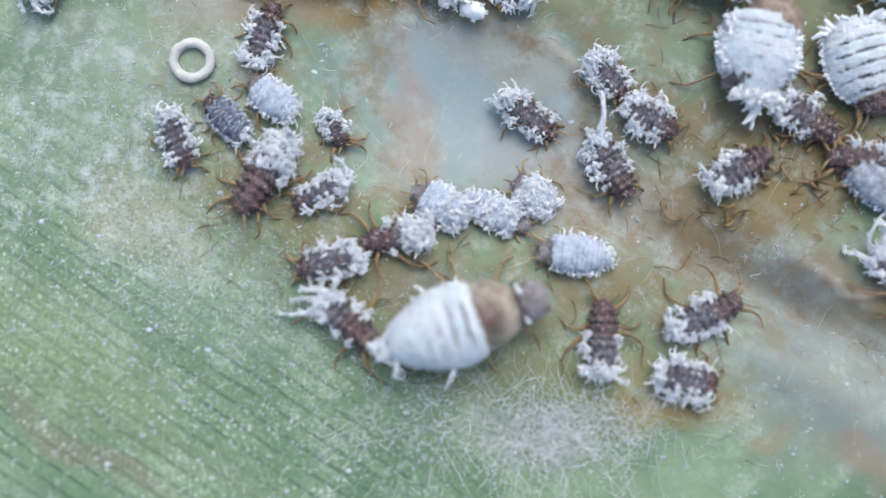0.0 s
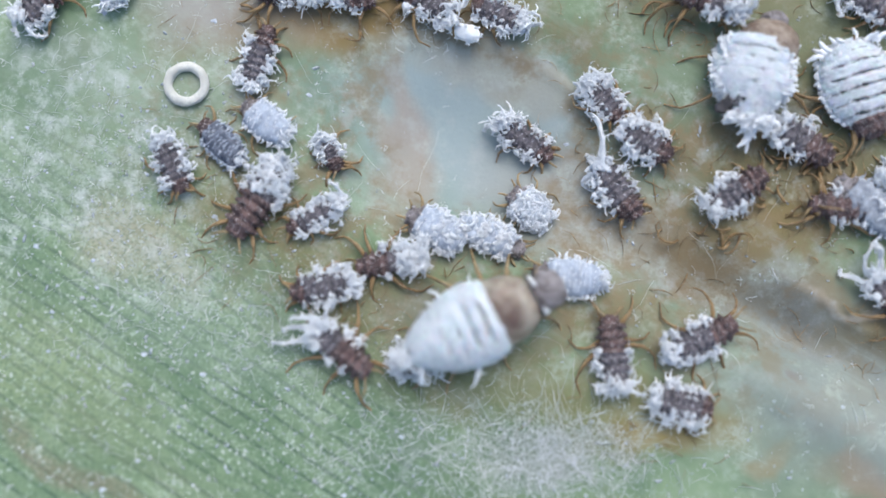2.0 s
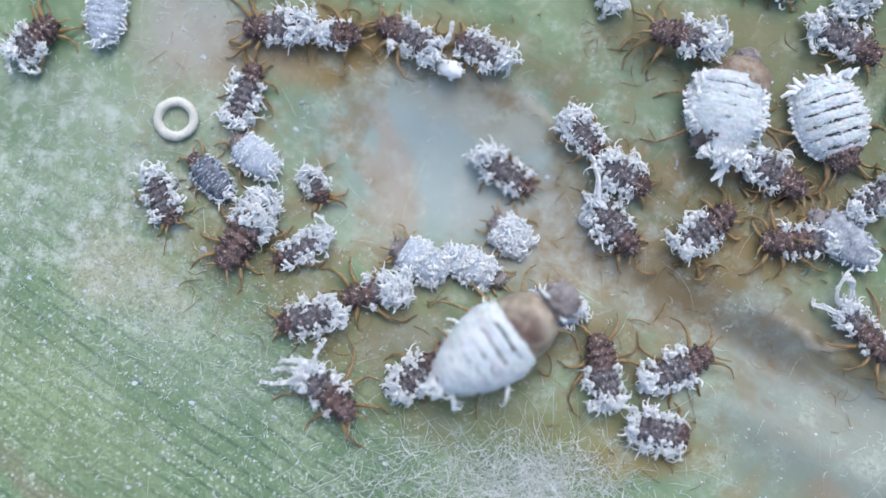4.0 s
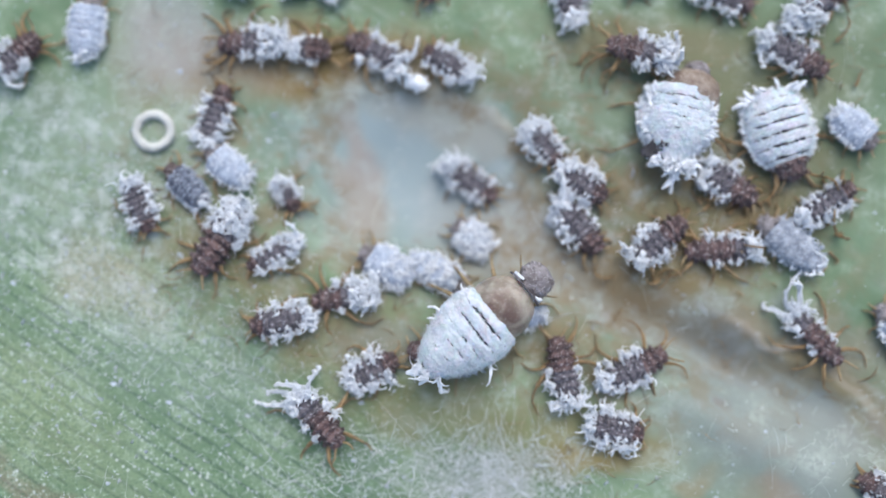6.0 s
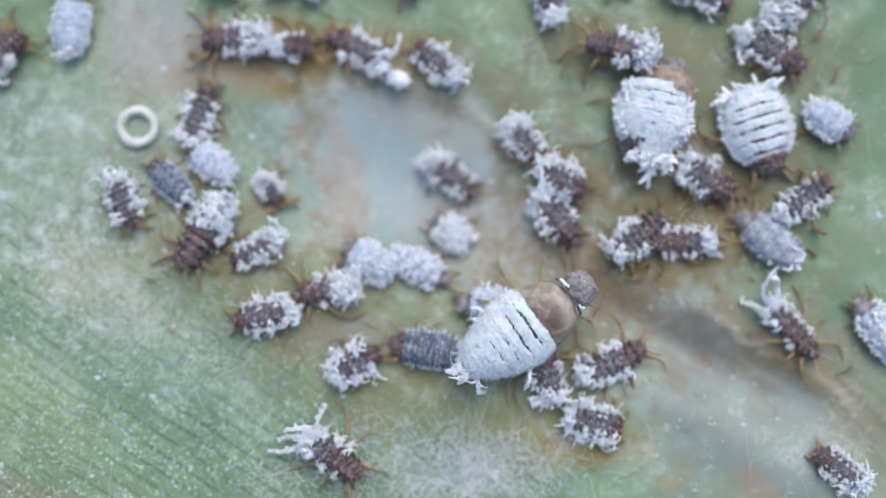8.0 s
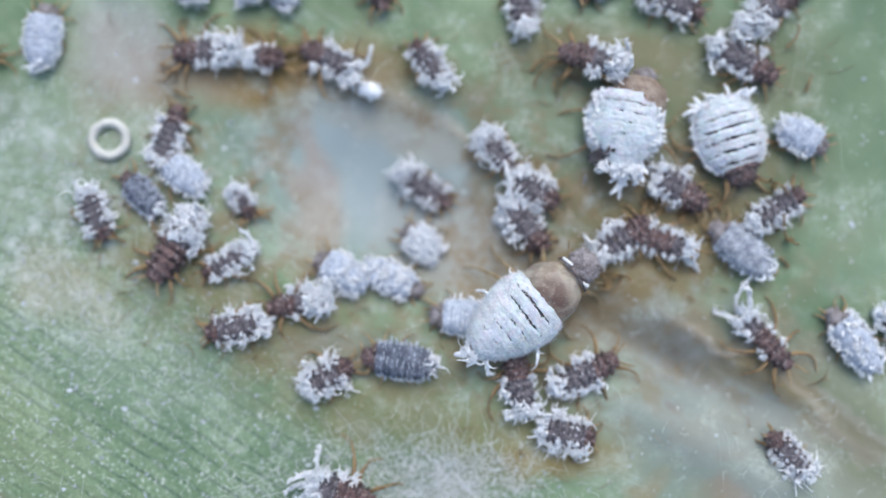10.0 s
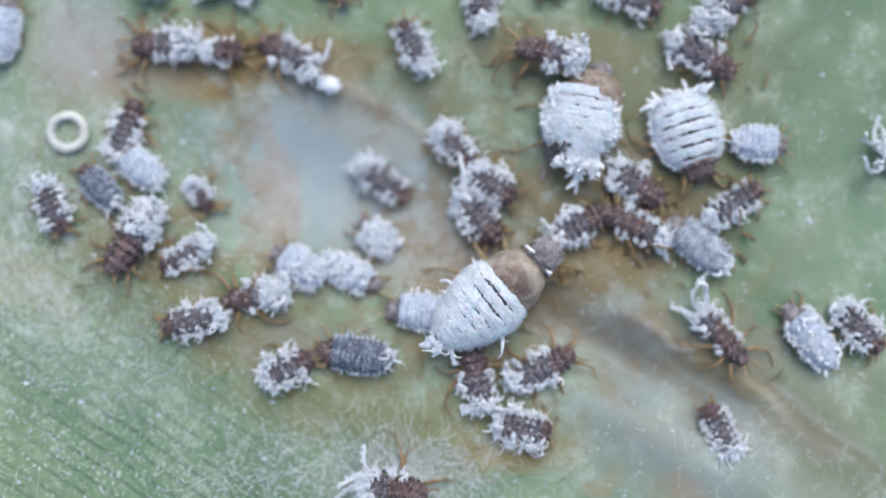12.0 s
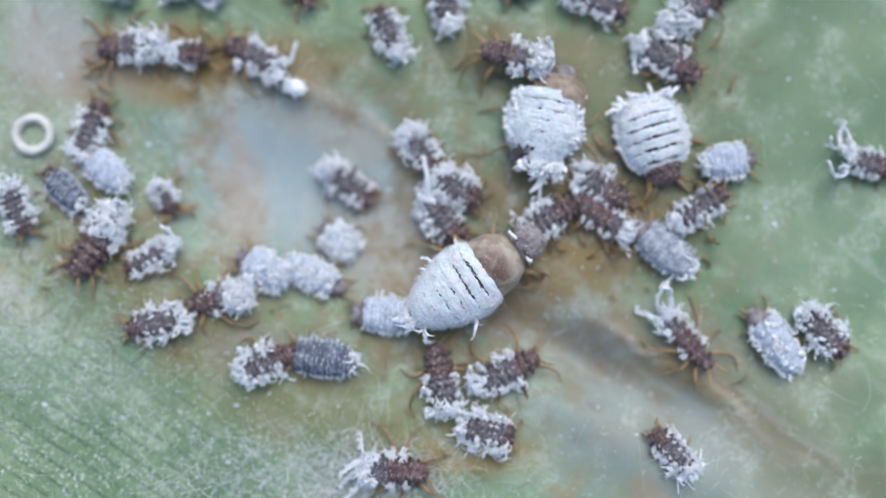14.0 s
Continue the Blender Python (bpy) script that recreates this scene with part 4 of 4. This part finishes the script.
powder(-2.637, 1.116, 134.4, 0.756, w=0.36, tone=3)
nymph(-3.215, 0.831, -66.3, 0.737, w=0.36, tails=0, bare=0.2, fringe=0.9)
nymph(-2.195, 0.429, -123.7, 1.128, reach=1.1, w=0.52, tails=1, bare=0.55, wool=1.6)
nymph(-1.542, 0.225, -152.6, 0.777, w=0.28, tails=1, bare=0.25)
nymph(-1.343, 0.990, -64.4, 0.477, w=0.26, tails=0, bare=0.4, fringe=0.6)
nymph(-0.640, -0.306, -170.8, 0.867, w=0.36, tails=2, bare=0.5, wool=1.0, reach=1.1)
powder(-0.087, 0.096, 150.3, 0.800, w=0.46, tone=1, wool=1)
powder(0.577, 0.007, -24.6, 0.900, w=0.40, tone=1, wool=2)
bug_c2 = powder(1.027, 0.232, 134.4, 0.605, w=0.44, tone=0, wool=2)
nymph(-1.428, -0.615, -170.6, 0.815, w=0.4, tails=1, bare=0.25)
bug_slate = powder(0.674, -1.039, 171.7, 1.009, w=0.46, tone=3)
powder(1.492, -0.490, 175.8, 0.897, w=0.46, tone=1)
nymph(3.052, -1.199, 25.0, 0.951, reach=1.1, w=0.42, tails=2, bare=0.4)
nymph(2.802, -1.966, -12.7, 0.766, w=0.42, tails=0, bare=0.15, fringe=1.3)
nymph(1.009, 1.209, -35.7, 0.867, w=0.38, tails=2, bare=0.25, fringe=1.3, wool=0.3)
nymph(1.946, 1.640, -50.7, 0.657, w=0.36, tails=2, bare=0.25)
nymph(2.431, 1.124, -32.1, 0.733, w=0.42, tails=0, bare=0.3, fringe=1.2)
nymph(4.291, 1.109, -34.0, 0.844, w=0.44, tails=2, bare=0.5, fringe=1.2)
powder(5.040, 0.366, 139.5, 1.002, w=0.48, tone=2)
nymph(5.518, 0.889, 31.7, 0.873, w=0.36, tails=0, bare=0.25, fringe=0.9)
nymph(3.150, 2.793, 165.6, 0.980, w=0.4, tails=2, bare=0.5, wool=0.8, lift=0.3, reach=1.2)
nymph(5.523, 3.493, 36.5, 1.215, w=0.42, tails=1, bare=0.5, wool=0.8)
nymph(5.143, 2.756, -29.6, 0.982, w=0.42, tails=3, bare=0.4)
nymph(-0.235, 2.866, 151.9, 0.924, reach=1.1, w=0.38, tails=3, bare=0.4, ball=1)
bug_u4 = nymph(0.651, 2.728, 155.9, 0.741, w=0.36, tails=1, bare=0.2)
nymph(-1.844, 2.970, -179.1, 0.920, w=0.4, tails=2, bare=0.4, wool=0.8, reach=1.2)
nymph(-1.028, 2.887, -2.4, 0.496, reach=1.1, w=0.36, tails=0, bare=0.85, fringe=0.1)
powder(-3.947, 3.190, 83.4, 0.878, w=0.48, tone=1)
nymph(-1.906, 4.079, 77.1, 0.921, w=0.5, tails=3, bare=0.3, wool=2)
powder(-0.877, 3.934, 108.5, 0.832, w=0.5, tone=2)
nymph(-1.337, 4.030, 99.9, 0.917, w=0.4, tails=1, bare=0.4)
nymph(0.375, 3.888, -72.9, 0.878, w=0.36, tails=1, bare=0.6)
nymph(2.275, 3.663, 91.7, 0.933, w=0.42, tails=2, bare=0.4)
powder(3.398, 3.903, -149.4, 0.943, w=0.42, tone=3)
nymph(4.229, 3.567, -24.8, 0.952, w=0.4, tails=0, bare=0.2, fringe=1.2)
nymph(2.812, 4.159, 43.4, 0.814, w=0.36, tails=2, bare=0.4)
nymph(5.33, -0.82, -48.7, 0.992, w=0.34, tails=3, bare=0.7, fringe=0.55, reach=1.1, long=1)
powder(6.436, -0.817, 125.7, 1.010, w=0.44, tone=1, wool=1)
nymph(7.072, -0.718, -48.3, 0.834, w=0.42, tails=0, bare=0.25, fringe=1.3)
nymph(7.76, 1.43, -15.0, 0.800, w=0.36, tails=5, bare=0.45, fringe=0.6, long=0.9)
nymph(-4.825, 2.826, 46.4, 0.763, w=0.42, tails=2, bare=0.5, reach=1.1)


# ---- what moves ----
def roam(thing, rows):
    """Keys an insect over the leaf: seconds, x and y in mm, heading."""
    walk(thing, [(t, pose(x * MM, y * MM, height(x, y) * MM, 0, 0, a)) for t, x, y, a in rows])


def stride(feet, swing, pace):
    """Legs that step by turns."""
    for k, leg in enumerate(feet):
        x, y, z = leg.location
        walk(leg, [(t * 0.5, pose(x, y, z, 0, 0, swing * math.sin(t * pace + k * 2.1))) for t in range(29)])


def motions():
    roam(bug_main, [
        (0, 0.082, -1.328, 17.9), (0.5, 0.183, -1.253, 20.1), (1, 0.260, -1.084, 23.0), (1.5, 0.250, -1.071, 25.7),
        (2, 0.354, -1.037, 25.2), (2.5, 0.379, -0.987, 23.2), (3, 0.561, -0.913, 26.2), (3.5, 0.733, -0.927, 31.4),
        (6, 1.046, -0.684, 38.4), (6.5, 1.250, -0.649, 43.1), (7, 1.512, -0.656, 46.1), (7.5, 1.623, -0.749, 41.8),
        (8, 1.804, -0.807, 34.5), (10.5, 2.303, -0.377, 37.3), (11, 2.369, -0.421, 36.3), (11.5, 2.411, -0.375, 43.1),
        (12, 2.347, -0.354, 38.7), (12.5, 2.409, -0.209, 30.3), (13, 2.444, -0.295, 32.3), (13.5, 2.488, -0.323, 33.7),
        (14, 2.521, -0.083, 33.2),
    ])
    roam(bug_walker, [
        (0, -1.145, -1.314, -42.2), (1.5, -1.153, -1.337, -39.8), (3, -1.211, -1.382, -42.9), (3.5, -1.198, -1.440, -43.5),
        (6, -0.912, -1.832, -49.2), (6.5, -0.863, -1.909, -50.4), (7.5, -0.614, -2.236, -45.3), (8, -0.489, -2.370, -38.4),
        (10.5, 0.30, -2.68, -16.0), (11, 0.74, -2.65, -11.0), (12, 1.169, -2.702, -12.3), (12.5, 1.290, -2.691, -11.9), (13, 1.506, -2.574, -7.0),
        (13.5, 1.590, -2.515, -5.1), (14, 1.637, -2.440, -5.0),
    ])
    roam(bug_s, [
        (0, 1.812, -1.460, 87.2), (1, 1.848, -1.415, 87.5), (1.5, 1.867, -1.398, 89.4), (2, 1.990, -1.360, 95.5),
        (3, 2.097, -1.218, 98.7), (6.5, 2.148, -1.234, 101.7), (11, 2.184, -1.281, 101.9), (14, 2.205, -1.278, 100.4),
    ])
    roam(bug_t3, [
        (0, 1.971, 0.541, -61.8), (1.5, 2.096, 0.542, -57.9), (2.5, 2.094, 0.528, -51.6), (3, 2.165, 0.474, -52.6),
        (6.5, 2.390, 0.585, -51.8), (8, 2.370, 0.610, -51.8), (11, 2.290, 0.680, -51.5), (14, 2.260, 0.707, -51.3),
    ])
    roam(bug_b_w, [
        (0, 4.920, 0.636, 174.5), (1.5, 4.804, 0.361, 172.9), (3, 4.621, 0.324, 177.2), (6.5, 4.038, 0.276, 183.1),
        (7.5, 3.871, 0.270, 179.7), (8, 3.836, 0.313, 180.3), (10.5, 4.069, 0.506, 157.7), (11, 4.158, 0.542, 157.2),
        (12.5, 4.198, 0.646, 150.0), (14, 4.221, 0.786, 144.4),
    ])
    roam(bug_ragged, [
        (0, 3.640, 1.800, 80.0), (3, 3.625, 1.800, 80.0), (7, 3.560, 1.815, 80.0), (11.5, 3.525, 1.820, 80.5), (14, 3.500, 1.825, 81.0),
    ])
    roam(bug_r1, [
        (0, 3.473, 0.519, 29.6), (1.5, 3.495, 0.544, 31.7), (3, 3.431, 0.516, 35.4), (6.5, 3.386, 0.410, 38.6),
        (8, 3.400, 0.420, 36.1), (11, 3.593, 0.580, 30.2), (12.5, 3.547, 0.650, 27.6), (14, 3.623, 0.771, 29.3),
    ])
    roam(bug_h, [
        (0, -0.250, -1.430, 16.0), (3, -0.255, -1.413, 12.5), (3.5, -0.091, -1.337, 39.1), (6, -0.244, -1.216, 25.6),
        (6.5, -0.230, -1.203, 26.0), (11, -0.213, -1.215, 25.2), (14, -0.031, -1.095, 24.3),
    ])
    roam(bug_slate, [
        (0, 0.200, -1.270, 190.0), (1.5, 0.320, -1.080, 195.0), (3, 0.500, -1.000, 190.0), (3.5, 0.580, -1.000, 185.0),
        (6, 0.674, -1.039, 172.0), (14, 0.674, -1.039, 171.7),
    ])
    roam(bug_v3, [
        (0, 5.873, -3.372, 153.5), (6.5, 6.082, -2.659, 149.2), (7.5, 5.872, -2.549, 145.7), (8, 5.816, -2.522, 144.1),
        (11, 5.409, -2.065, 125.5), (12.5, 5.230, -1.964, 116.4), (14, 5.095, -2.186, 132.4),
    ])
    roam(bug_g_r, [
        (0, 6.371, 1.982, -42.5), (6.5, 5.853, 1.825, -41.9), (8, 5.843, 1.865, -34.6), (11, 5.842, 1.720, -23.0),
        (12.5, 5.836, 1.606, 4.3), (14, 5.885, 1.470, 9.7),
    ])
    roam(bug_topn, [
        (0, -2.217, 2.177, 71.0), (3, -2.212, 2.177, 70.8), (6.5, -2.291, 2.038, 70.4), (8, -2.274, 2.016, 71.4),
        (11, -2.307, 1.878, 70.6), (14, -2.314, 1.921, 71.6),
    ])
    roam(bug_c2, [
        (0, 1.027, 0.232, 134.4), (1.5, 1.034, 0.323, 135.7), (3, 1.031, 0.410, 135.9), (14, 0.854, 0.487, 137.1),
    ])
    roam(bug_u4, [
        (0, 0.651, 2.728, 155.9), (3, 0.649, 2.702, 155.8), (6.5, 0.704, 2.728, 146.5), (7.5, 0.790, 2.676, 140.7),
        (8, 0.773, 2.701, 138.8), (11, 1.258, 2.888, 119.3), (14, 1.511, 3.198, 114.9),
    ])

    stride(queen_legs, 9, 2.2)
    for bug in (bug_walker, bug_b_w, bug_r1, bug_v3):
        stride([c for c in bug.children if c.name.startswith("leg")], 11, 2.6)


motions()
